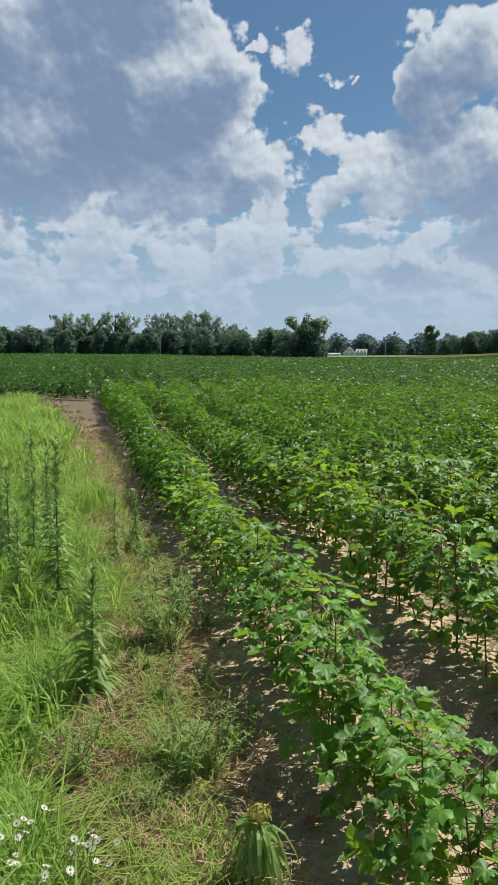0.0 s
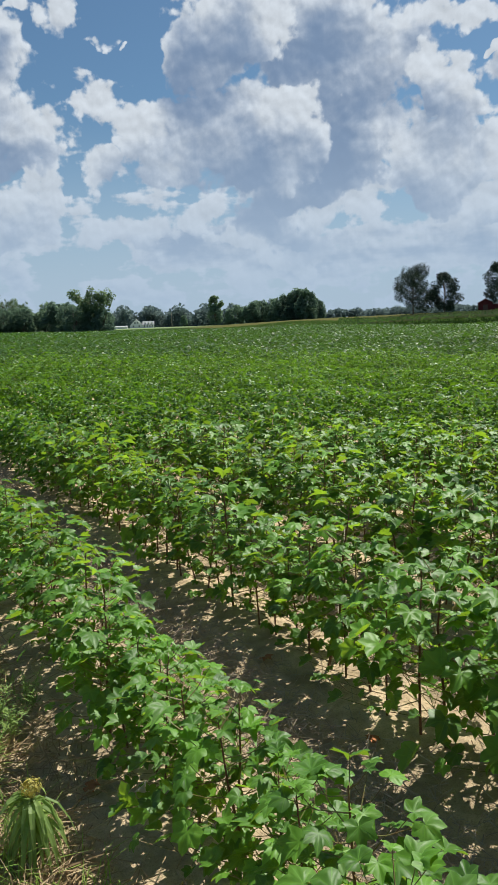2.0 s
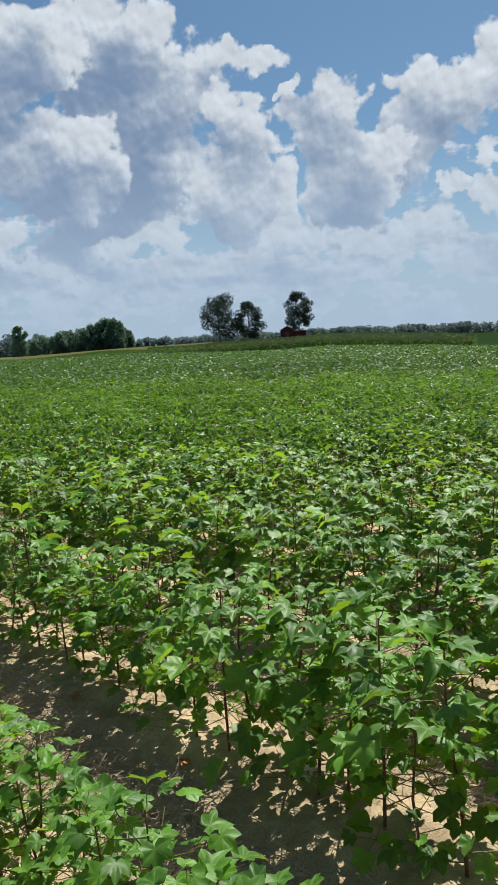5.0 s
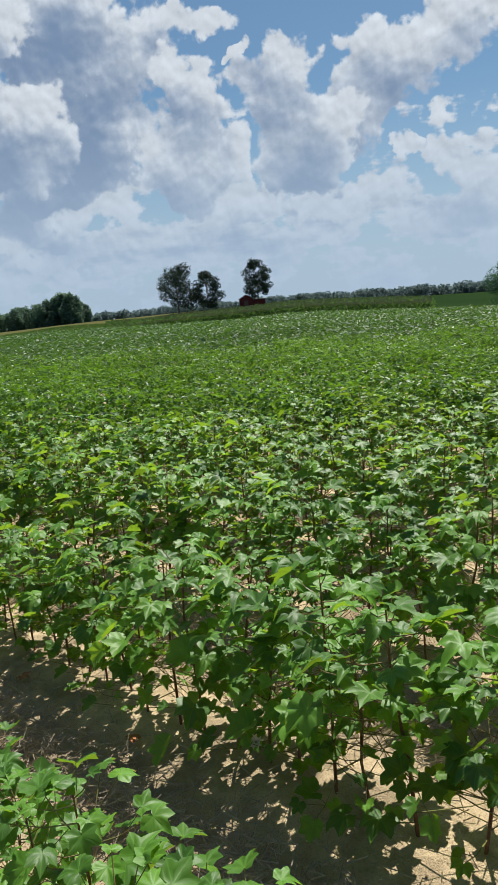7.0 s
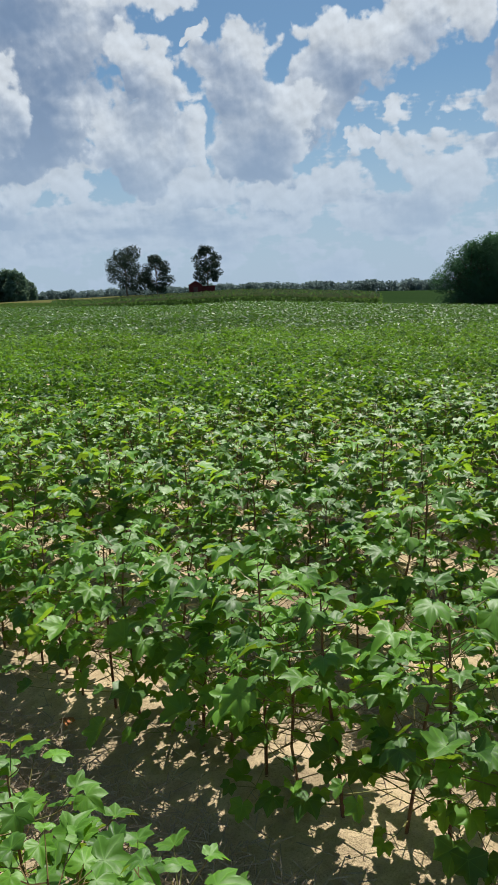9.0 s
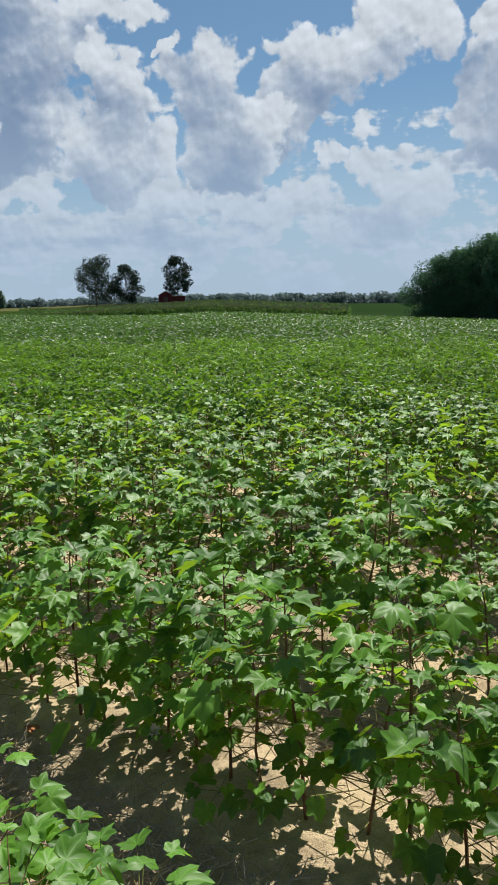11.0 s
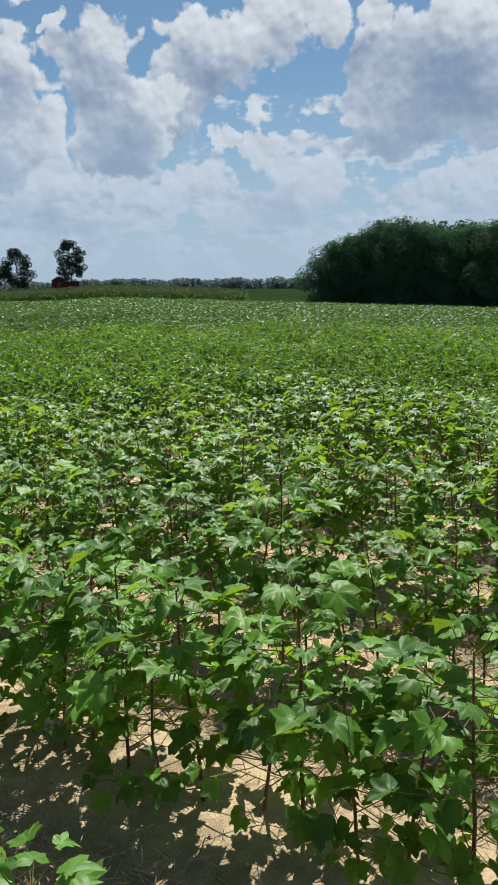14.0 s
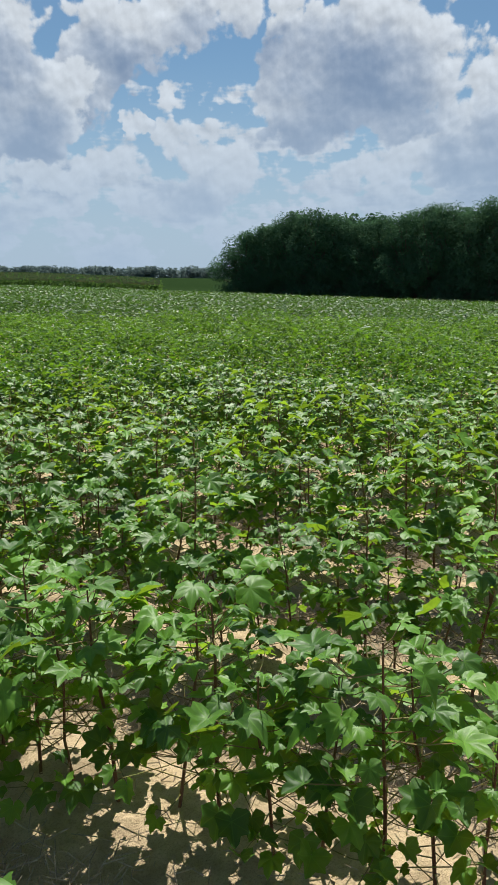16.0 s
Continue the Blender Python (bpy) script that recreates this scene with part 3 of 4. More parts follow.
def near_plants():
    spots = []
    for row in range(0, 12):
        p = ROW_FIRST + row * ROW_STEP
        s = -2.4 + rng.uniform(0, 0.1)
        while s < 14:
            x, y = rows_at(p + rng.normal(0, 0.025), s)
            spots.append((math.hypot(x - CAM_AT[0], y - CAM_AT[1]), x, y, row))
            s += rng.uniform(0.105, 0.185)
    spots = [q for q in spots if q[0] > 0.75]
    seen = [q for q in spots if -0.45 < math.atan2(q[1] - CAM_AT[0], q[2] - CAM_AT[1]) < 1.35]
    seen.sort()
    return seen


SEEN = near_plants()
NEAR_R = SEEN[299][0]
for n, (d, x, y, row) in enumerate(SEEN[:300]):
    k = int(rng.integers(10))
    tall = rng.uniform(0.8, 1.14) * (0.9 if row == 0 else 1.1)
    where = pose(x, y, float(land(x, y)), 0, 0, rng.uniform(-45, 45) + (180 if rng.random() < 0.5 else 0)) @ Matrix.Diagonal((tall, tall, tall, 1))
    plant = empty("cotton_plant", where, "knee-high green cotton plant with lobed leaves in sandy soil", "plant", "cotton plants in the near rows")
    part("stem", WOOD[k], plant, "reddish-brown woody stem")
    if n < 64:
        for tip, turn, size, kind_ in PLANS[k][2]:
            m4 = Matrix.Translation(tip) @ Matrix(turn.tolist()).to_4x4() @ Matrix.Diagonal((size, size, size, 1))
            part("leaf", LEAVES[kind_], plant, where=m4)
    else:
        part("foliage", FOLIAGE[k], plant)
    if rng.random() < 0.06:
        tip = PLANS[k][2][int(rng.integers(3, 12))][0]
        part("flower", FLOWER if rng.random() < 0.65 else BUD, plant, where=Matrix.Translation(tip) @ pose(0, 0, 0, rng.uniform(-50, 50), rng.uniform(-50, 50), 0) @ Matrix.Diagonal((0.6, 0.6, 0.6, 1)))


def canopy_leaves(p_lo, p_hi, s_lo, s_hi, r_lo, r_hi, per_metre, falls):
    """Places and heights of leaves in all rows between two distances; per_metre at r_lo, thinning out by falls."""
    rows = np.arange(math.ceil((p_lo - ROW_FIRST) / ROW_STEP), int((p_hi - ROW_FIRST) / ROW_STEP) + 1)
    out = []
    for k in rows:
        p = ROW_FIRST + k * ROW_STEP
        if k < 0:
            continue
        lo, hi = s_lo, s_hi
        # steps of one metre, each with its own number of leaves
        s = np.arange(lo, hi, 1.0)
        x, y = rows_at(p, s)
        r, az = np.hypot(x, y), np.degrees(np.arctan2(x, y))
        ok = (r >= r_lo) & (r < r_hi) & (r < np.interp(az, FIELD_AZ, FIELD_R)) & (((az > -21) & (az < 76)) | (r < 9))
        n = np.where(ok, per_metre * (r_lo / np.maximum(r, r_lo)) ** falls, 0)
        n = (n + rng.random(len(n))).astype(int)
        if n.sum():
            out.append((np.full(n.sum(), p), np.repeat(s, n) + rng.random(n.sum())))
    p, s = (np.concatenate(q) for q in zip(*out))
    return p, s


def patchy(x, y):
    return 1 + 0.19 * np.sin(x * 0.9 + 1.3 * np.sin(y * 0.5)) * np.sin(y * 0.7 + 0.8) + 0.13 * np.sin(x * 0.23 + 2 + np.sin(y * 0.19)) + 0.08 * np.sin(y * 2.9 + x * 2.1) * np.sin(x * 3.7)


def cross_leaves(r_lo, r_hi, per_metre, falls):
    """The same for the block past the turf, whose rows run across."""
    out = []
    for k in range(int(220 / ROW_STEP)):
        # each row starts beside the long rows and goes off to the left
        u = np.arange(0.0, 110.0, 1.0)
        p0, s0 = ROW_FIRST - 0.45, 24.8 + k * ROW_STEP * 1.3
        x0, y0 = rows_at(p0, s0)
        x, y = x0 - 0.88 * u, y0 + 0.47 * u
        r, az = np.hypot(x, y), np.degrees(np.arctan2(x, y))
        ok = (r >= r_lo) & (r < r_hi) & (r < 235) & (az > -22)
        n = np.where(ok, per_metre * (r_lo / np.maximum(r, r_lo)) ** falls, 0)
        n = (n + rng.random(len(n))).astype(int)
        if n.sum():
            w = np.repeat(u, n) + rng.random(n.sum())
            out.append((x0 - 0.88 * w, y0 + 0.47 * w))
    x, y = (np.concatenate(q) for q in zip(*out))
    return x * ACROSS[0] + y * ACROSS[1], x * ALONG[0] + y * ALONG[1]


def hashed(a, b):
    """An even random number for each pair of whole numbers."""
    return np.modf(np.abs(np.sin(a * 12.9898 + b * 78.233)) * 43758.5453)[0]


def canopy(name, label, ps, shape, faces, size, mat, step=0.16):
    """Leaves of many plants: each plant is a dome of leaves, bushier or lower than its neighbours."""
    p, s = ps
    n = len(p)
    plant, row = np.floor(s / step), np.round(p * 3)
    own, wide_, off = hashed(plant, row), hashed(plant + 7.0, row + 3.0), hashed(plant + 3.0, row + 11.0)
    dome = 0.17 + 0.12 * wide_
    turn, rho = rng.uniform(0, 6.28, n), np.sqrt(rng.random(n)) * 1.04
    side = np.cos(turn) * rho * dome + 0.1 * (off - 0.5)
    s = (plant + 0.5) * step + np.sin(turn) * rho * dome * 0.8
    x, y = rows_at(p + side, s)
    tall = 0.7 * patchy(x, y) * (0.74 + 0.4 * own)
    inner = rng.random(n)
    depth = np.where(inner < 0.62, rng.uniform(0.9, 1.04, n), rng.uniform(0.3, 0.9, n))
    up = tall * np.clip(1 - 0.5 * rho ** 2.6, 0.2, 1) * depth
    # leaves that hang down the flanks
    flank = rng.random(n) < 0.3
    rho = np.where(flank, rng.uniform(0.75, 1.08, n), rho)
    up = np.where(flank, tall * rng.uniform(0.1, 0.62, n), up)
    side = np.cos(turn) * rho * dome + 0.1 * (off - 0.5)
    s = (plant + 0.5) * step + np.sin(turn) * rho * dome * 0.8
    x, y = rows_at(p + side, s)
    r = np.hypot(x, y)
    places = np.stack([x, y, land(x, y) + up], -1)
    out = np.stack([np.cos(turn) * ACROSS[0] + np.sin(turn) * ALONG[0], np.cos(turn) * ACROSS[1] + np.sin(turn) * ALONG[1], np.zeros(n)], -1)
    normal = np.array(TO_SUN)[None] * 0.25 + np.array([0, 0, 0.9]) + out * (0.75 * rho ** 2)[:, None] + rng.normal(0, 0.25, (n, 3))
    tip = out + rng.normal(0, 0.5, (n, 3)) * [1, 1, 0.3] + np.array([0, 0, -1.0]) * (0.15 + 0.7 * rho ** 3)[:, None]
    m3 = frames_from(normal, tip) * (size(r) * rng.uniform(0.65, 1.3, n))[:, None, None]
    v, f = strew(shape, faces, m3, places)
    tagged(new(name, fast_mesh(name, v, f, mat)), label, "crop", kind="stuff")


SMALL_LEAF = np.array([(0, 0, -0.04), (-0.84, 0.3, 0.06), (-0.34, 0.48, 0.16), (0, 1.1, -0.2), (0.34, 0.48, 0.16), (0.84, 0.3, 0.06)])
SMALL_FACES = [[0, k + 2, k + 1] for k in range(4)]
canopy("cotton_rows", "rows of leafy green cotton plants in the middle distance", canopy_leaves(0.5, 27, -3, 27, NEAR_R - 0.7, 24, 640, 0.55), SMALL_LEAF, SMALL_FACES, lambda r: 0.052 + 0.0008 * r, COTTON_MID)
KITE = np.array([(0, 0, 0), (0.5, 0.42, 0.1), (0, 1, -0.12), (-0.5, 0.42, 0.1)])
LEAFLET = np.array([(-0.55, 0.0, 0.06), (0.55, 0.1, 0.06), (0, 1.05, -0.1)])
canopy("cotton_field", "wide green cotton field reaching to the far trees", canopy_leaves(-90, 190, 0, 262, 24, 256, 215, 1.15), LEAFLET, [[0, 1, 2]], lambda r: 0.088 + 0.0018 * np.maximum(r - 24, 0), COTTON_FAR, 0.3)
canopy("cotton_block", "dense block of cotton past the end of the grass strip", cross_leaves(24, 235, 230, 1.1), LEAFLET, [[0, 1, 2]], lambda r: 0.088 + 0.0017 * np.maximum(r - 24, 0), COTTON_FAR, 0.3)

# stems of the rows past the single plants
def row_stems():
    spots = np.array([(x, y) for d, x, y, row in SEEN[300:] if d < 12])
    stick = np.array([(-0.005, 0, 0), (0.005, 0, 0), (0.003, 0.002, 0.42), (-0.003, 0.002, 0.42), (0, -0.005, 0), (0, 0.005, 0)])
    n = len(spots)
    ang = rng.uniform(0, 6.28, n)
    m3 = np.stack([np.stack([np.cos(ang), -np.sin(ang), rng.normal(0, 0.1, n)], -1), np.stack([np.sin(ang), np.cos(ang), rng.normal(0, 0.1, n)], -1), np.tile([0, 0, 1.0], (n, 1))], 1)
    v, f = strew(stick, [[0, 1, 2, 3], [4, 5, 2, 3]], m3, np.c_[spots, land(spots[:, 0], spots[:, 1])])
    tagged(new("cotton_stems", fast_mesh("cotton_stems", v, f, STEM)), "reddish stems of the cotton rows", "crop", kind="stuff")


row_stems()

# ---- trees ----


def crown_mesh(name, r, puffs, leaves, size, mat, even=False, form=(1, 1, 0.8)):
    """A crown out of many small leaf sprays gathered in uneven clumps: puffs are (x, y, z, radius)."""
    puffs = np.array(puffs)
    share = puffs[:, 3] ** 2
    pick = r.choice(len(puffs), leaves, p=share / share.sum())
    d = r.normal(0, 1, (leaves, 3))
    d /= np.linalg.norm(d, axis=1, keepdims=True)
    rad = puffs[pick, 3] * (0.4 + 0.6 * r.random(leaves) ** 0.5) * (1 + 0.025 * r.standard_normal(leaves))
    places = puffs[pick, :3] + d * rad[:, None] * form
    normal = d * 0.8 + [0, 0, 0.6] + r.normal(0, 0.36, (leaves, 3))
    if even:
        normal = [0, 0, 0.5] + r.normal(0, 0.6, (leaves, 3))
    m3 = frames_from(normal, r.normal(0, 1, (leaves, 3))) * (size * r.uniform(0.6, 1.35, leaves))[:, None, None]
    spray = np.array([(0.05, -0.55, 0), (0.5, 0.1, 0.08), (-0.05, 0.55, -0.1), (-0.45, -0.05, 0.06)])
    v, f = strew(spray, [[0, 1, 2], [0, 2, 3]], m3, places)
    return fast_mesh(name, v, f, mat)


def tree_meshes(seed, tall, wide, bare, leaves, size, mat, loose=0.0, form="round"):
    """Trunk and crown of a broadleaf tree: tall, crown width, height of bare trunk; loose: gaps between the clumps;
    form: round, full (leafy to the ground) or vase (spreading upwards)."""
    r = np.random.default_rng(seed)
    wood = [tube([(0, 0, -0.3), (0.02 * tall * r.standard_normal(), 0, bare), (0.03 * tall * r.standard_normal(), 0.02 * tall * r.standard_normal(), tall * 0.85)], [tall * 0.022, tall * 0.016, tall * 0.004], 7)]
    puffs = []
    n = {'full': 46, 'vase': 80, 'round': 34}[form] + int(8 * r.random())
    for k in range(n):
        h = (k + 0.5) / n
        z = bare + (tall - bare) * (0.06 + 0.86 * h)
        bulge = math.sin(math.pi * min(1, 0.18 + 0.75 * h)) ** 0.7
        if form == 'full':
            bulge = max(bulge, 0.95) if h < 0.55 else bulge
        if form == 'vase':
            bulge = 0.25 + 0.75 * h
        w = r.uniform(0, 6.28)
        reach = wide / 2 * bulge * (0.6 + 0.32 * r.random() if form == 'full' else 0.35 + 0.5 * r.random() + 0.25 * loose)
        c = np.array([math.cos(w) * reach, math.sin(w) * reach, z])
        puffs.append((*c, wide * ({'full': 0.155, 'vase': 0.105, 'round': 0.15}[form] - 0.06 * loose) * r.uniform(0.6, 1.35)))
        if k % 2 == 0:
            root = np.array([0, 0, bare + (z - bare) * 0.6])
            wood.append(tube([root, (root + c) / 2 + [0, 0, 0.02 * tall], c], [tall * 0.008, tall * 0.005, tall * 0.002], 4))
    for k in range(0 if form == 'vase' else 3):
        puffs.append((r.normal(0, wide * 0.08), r.normal(0, wide * 0.08), tall - wide * 0.12, wide * 0.13))
    return mesh("trunk", *join(wood), BARK), crown_mesh("crown", r, puffs, leaves, size, mat, form=(1, 1, 1.3) if form == 'vase' else (1, 1, 1))


def tree(meshes, where, label, group="", name="tree"):
    t = empty(name, where, label, "tree", group)
    part("trunk", meshes[0], t)
    part("crown", meshes[1], t)
    return t


def scaled(m, k, up=None):
    return m @ Matrix.Diagonal((k, k, up or k, 1))


def build_trees():
    r = np.random.default_rng(5)
    # the belt of trees along the field's far side
    belt = [tree_meshes(20 + i, 9, 8.6 if i % 2 else 6.4, 0.0, 1900, 0.6, HAZY_BROAD, form='full') for i in range(5)]
    for k in range(92):
        az = -24 + 28.6 * k / 91 + r.normal(0, 0.15)
        tree(belt[int(r.integers(5))], scaled(spot(az, 262 + r.uniform(-6, 14), r.uniform(0, 360)), r.uniform(0.72, 1.1)), "dense dark green tree in the belt beyond the cotton", "trees of the belt")
    high = [tree_meshes(30 + i, 15.5, 11, 3.5, 2600, 0.42, PALE_LEAF, 0.6, 'vase') for i in range(4)]
    for az, k in ((-13.6, 0.95), (-12.9, 0.85), (-11.4, 0.98), (-9.9, 1.0), (-9.0, 0.9), (-6.9, 0.95), (-5.9, 0.98), (-4.9, 0.95), (-3.9, 1.06), (-2.9, 1.0), (-1.6, 0.78), (-0.9, 0.74), (1.2, 0.7)):
        tree(high[int(r.integers(4))], scaled(spot(az, 272, r.uniform(0, 360)), k), "tall open-crowned tree rising over the belt", "tall trees of the belt")
    big = tree_meshes(41, 13.5, 17, 2.5, 4600, 0.6, PALE_LEAF, 0.55, 'vase')
    tree(big, spot(4.4, 250, 30), "broad leafy tree at the end of the belt")
    for az, k in ((3.2, 0.9), (4.4, 0.85), (5.2, 0.8)):
        tree(belt[1], scaled(spot(az, 246, 40 * az), k), "dark green tree under a broad pale one", "trees of the belt")
    tree(belt[1], scaled(spot(2.6, 252, 30), 0.95), "dark green tree at the end of the belt", "trees of the belt")
    # trees between house and clump
    slim = tree_meshes(43, 16, 8.5, 6, 1500, 0.8, PALE_LEAF, 0.7)
    tree(slim, scaled(spot(13.4, 390, 10), 0.93), "slim tree with an open top and a leafy foot")
    tree(belt[2], scaled(spot(13.3, 388, 80), 1.15, 1.2), "dark green tree at the foot of a taller one", "trees by the meadow")
    tree(belt[0], scaled(spot(11.0, 380, 80), 0.6, 0.62), "small dark green tree on the meadow", "trees by the meadow")
    for az, k in ((14.4, 0.9), (15.0, 1.1), (15.6, 1.0), (16.1, 1.25), (16.7, 1.3), (17.2, 1.1), (17.7, 1.4), (18.2, 1.3), (15.3, 0.6), (16.4, 0.55), (17.4, 0.6), (18.6, 0.6)):
        tree(belt[int(r.integers(5))], scaled(spot(az, 400 + r.uniform(0, 30), r.uniform(0, 360)), k), "tree beside the meadow, haze put into its grey-green", "trees by the meadow")
    clump = [tree_meshes(50 + i, 15.5, 11, 0.0, 3000, 0.85, HAZY_BROAD, form='full') for i in range(2)]
    for az, k in ((18.5, 0.88), (19.1, 0.95), (19.6, 1.05), (20.1, 1.0), (20.6, 0.8), (21.1, 0.62)):
        tree(clump[int(r.integers(2))], scaled(spot(az, 405 + r.uniform(-8, 8), r.uniform(0, 360)), k), "dark green tree in a tight clump", "trees of the clump")
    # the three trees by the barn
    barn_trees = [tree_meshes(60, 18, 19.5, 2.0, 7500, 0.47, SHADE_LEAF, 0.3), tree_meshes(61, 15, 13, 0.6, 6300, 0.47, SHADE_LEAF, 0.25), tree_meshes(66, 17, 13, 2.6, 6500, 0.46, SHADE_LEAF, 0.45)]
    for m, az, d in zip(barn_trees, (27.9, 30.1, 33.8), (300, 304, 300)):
        tree(m, spot(az, d, 40), "tall tree darkened to a silhouette, sky through its crown, beside the barn", "trees by the barn")
    # the wood that closes the field
    wood = [tree_meshes(70 + i, 16, 10.5, 0.0, 9000, 0.27, DEEP, form='full') for i in range(5)]
    inner = [tree_meshes(80 + i, 16, 9.5, 0.0, 1400, 0.62, DEEP, form='full') for i in range(3)]
    for k in range(38):
        az = 51.9 + 27 * k / 37 + r.normal(0, 0.12)
        d = np.interp(az, FIELD_AZ, FIELD_R) + 4 + r.uniform(0, 4)
        high_ = np.interp(az, [51.9, 52.6, 53.5, 54.6, 56, 58.6, 62, 64.2, 65.7, 70, 80], [0.6, 0.72, 0.78, 0.86, 0.92, 0.95, 0.9, 0.85, 0.93, 0.98, 1.0]) * r.uniform(0.93, 1.07)
        tree(wood[int(r.integers(5))], scaled(spot(az, d, r.uniform(0, 360)), 0.95, high_), "tall dense dark green tree at the edge of the wood", "trees at the edge of the wood")
    for k in range(34):
        az = 53.4 + 26 * k / 33 + r.normal(0, 0.2)
        d = np.interp(az, FIELD_AZ, FIELD_R) + 14 + r.uniform(0, 10)
        high_ = np.interp(az, [51.9, 52.6, 53.5, 54.6, 56, 58.6, 62, 64.2, 65.7, 70, 80], [0.66, 0.78, 0.85, 0.94, 1.02, 1.05, 0.99, 0.93, 1.03, 1.1, 1.12]) * r.uniform(0.86, 1.0)
        tree(inner[int(r.integers(3))], scaled(spot(az, d, r.uniform(0, 360)), 1.0, high_), "tall dark green tree inside the wood", "trees inside the wood")
    # far woods along the horizon
    puffs = []
    for az in np.arange(4.5, 52.5, 0.11):
        if az < 20:
            d, tall = 640 + r.uniform(0, 40), (13.5 + 3 * math.sin(az * 3.1)) * r.uniform(0.75, 1.15)
        else:
            d, tall = 900 + r.uniform(0, 60), (11.5 + 1.0 * math.sin(az * 1.7) + 0.7 * math.sin(az * 4.3)) * r.uniform(0.88, 1.08)
        x, y = d * math.sin(radians(az)), d * math.cos(radians(az))
        z = float(land(x, y))
        for q in range(5):
            puffs.append((x + r.normal(0, 2), y + r.normal(0, 2), z + tall * (0.02 + 0.2 * q), tall * r.uniform(0.24, 0.34)))
    tagged(new("far_woods", crown_mesh("far_woods", r, puffs, 60000, 2.1, HAZY_WOOD, True)), "distant woods along the horizon, haze put into their blue-green", "woods", kind="stuff")


build_trees()

# ---- farm buildings ----


def box(x0, y0, z0, x1, y1, z1):
    v = np.array([(x, y, z) for z in (z0, z1) for x, y in ((x0, y0), (x1, y0), (x1, y1), (x0, y1))], float)
    return v, [[3, 2, 1, 0], [4, 5, 6, 7], [0, 1, 5, 4], [1, 2, 6, 5], [2, 3, 7, 6], [3, 0, 4, 7]]


def gable_walls(w, d, h, ridge):
    """Walls of a house with the gable towards -y."""
    v = np.array([(-w, -d, 0), (w, -d, 0), (w, d, 0), (-w, d, 0), (-w, -d, h), (w, -d, h), (w, d, h), (-w, d, h), (0, -d, ridge), (0, d, ridge)], float)
    return v, [[0, 1, 5, 8, 4], [2, 3, 7, 9, 6], [1, 2, 6, 5], [3, 0, 4, 7], [4, 8, 9, 7], [8, 5, 6, 9], [3, 2, 1, 0]]


def gable_roof(w, d, h, ridge, over=0.4, thick=0.18):
    rise = (ridge - h) / w
    pieces = []
    for sgn in (-1, 1):
        a, b = (0, ridge + 0.05), (sgn * (w + over), h - rise * over + 0.05)
        v = np.array([(q[0], y, q[1] + t) for t in (0, thick) for q in (a, b) for y in (-d - over, d + over)], float)
        pieces.append((v, [[0, 1, 3, 2], [4, 6, 7, 5], [0, 2, 6, 4], [1, 5, 7, 3], [2, 3, 7, 6], [0, 4, 5, 1]]))
    return join(pieces)


def build_barn():
    b = empty("barn", scaled(spot(32.9, 300, -33), 0.9), "weathered wooden barn in shade-darkened red with a lean-to beneath a tree", "barn")
    part("wall", mesh("wall", *gable_walls(2.8, 5, 2.9, 4.5), RED_BOARD), b)
    part("roof", mesh("roof", *gable_roof(2.8, 5, 2.9, 4.5), DARK_ROOF), b)
    part("door", mesh("door", *box(-0.9, -5.08, 0, 0.9, -5.0, 2.2), DARK_ROOF), b)
    part("lean_to", mesh("lean_to", *box(2.82, -4, 0, 8.2, 4, 2.3), RED_BOARD), b)
    part("lean_to_roof", mesh("lean_to_roof", *box(2.82, -4.3, 2.32, 8.5, 4.3, 2.5), DARK_ROOF), b)


def build_house():
    h = empty("house", scaled(spot(7.5, 600, -10), 0.85), "white farmhouse with a broad steep gable and pale roof", "house")
    part("wall", mesh("wall", *gable_walls(5.6, 5, 2.6, 8.0), WHITE_BOARD), h)
    part("roof", mesh("roof", *gable_roof(5.6, 5, 2.6, 8.0), GREY_ROOF), h)
    part("wing", mesh("wing", *box(5.65, -3.5, 0, 15.5, 4, 2.9), WHITE_BOARD), h)
    v, f = gable_roof(3.9, 4.9, 2.9, 5.8)
    v = np.stack([v[:, 1] + 10.7, v[:, 0] + 0.2, v[:, 2]], -1)
    part("wing_roof", mesh("wing_roof", v, f, GREY_ROOF), h)
    for x, z in ((-2.6, 1.0), (2.4, 1.0), (-1.2, 4.0), (1.2, 4.0)):
        part("window", mesh("window", *box(x - 0.5, -5.1, z, x + 0.5, -5.0, z + 1.4), PANE), h)
    for x in (7.2, 9.6, 12.0, 14.2):
        part("window", mesh("window", *box(x - 0.5, -3.6, 1.0, x + 0.5, -3.5, 2.2), PANE), h)
    for x in (8.0, 11.0, 14.0):
        dv, df = gable_walls(0.9, 1.2, 1.1, 2.0)
        d = part("dormer", mesh("dormer", dv + [x, -2.2, 3.4], df, WHITE_BOARD), h)
        part("pane", mesh("pane", *box(x - 0.35, -3.46, 3.6, x + 0.35, -3.4, 4.4), PANE), d)
    # Low white line beside the house, stood in for by a made-up outbuilding.
    g = empty("garage", scaled(spot(6.2, 590, 80), 0.8, 0.55), "long low white strip beside the farmhouse, shaped as an outbuilding", "building")
    part("wall", mesh("wall", *gable_walls(3, 8, 2.4, 3.6), WHITE_BOARD), g)
    part("roof", mesh("roof", *gable_roof(3, 8, 2.4, 3.6), GREY_ROOF), g)


build_barn()
build_house()


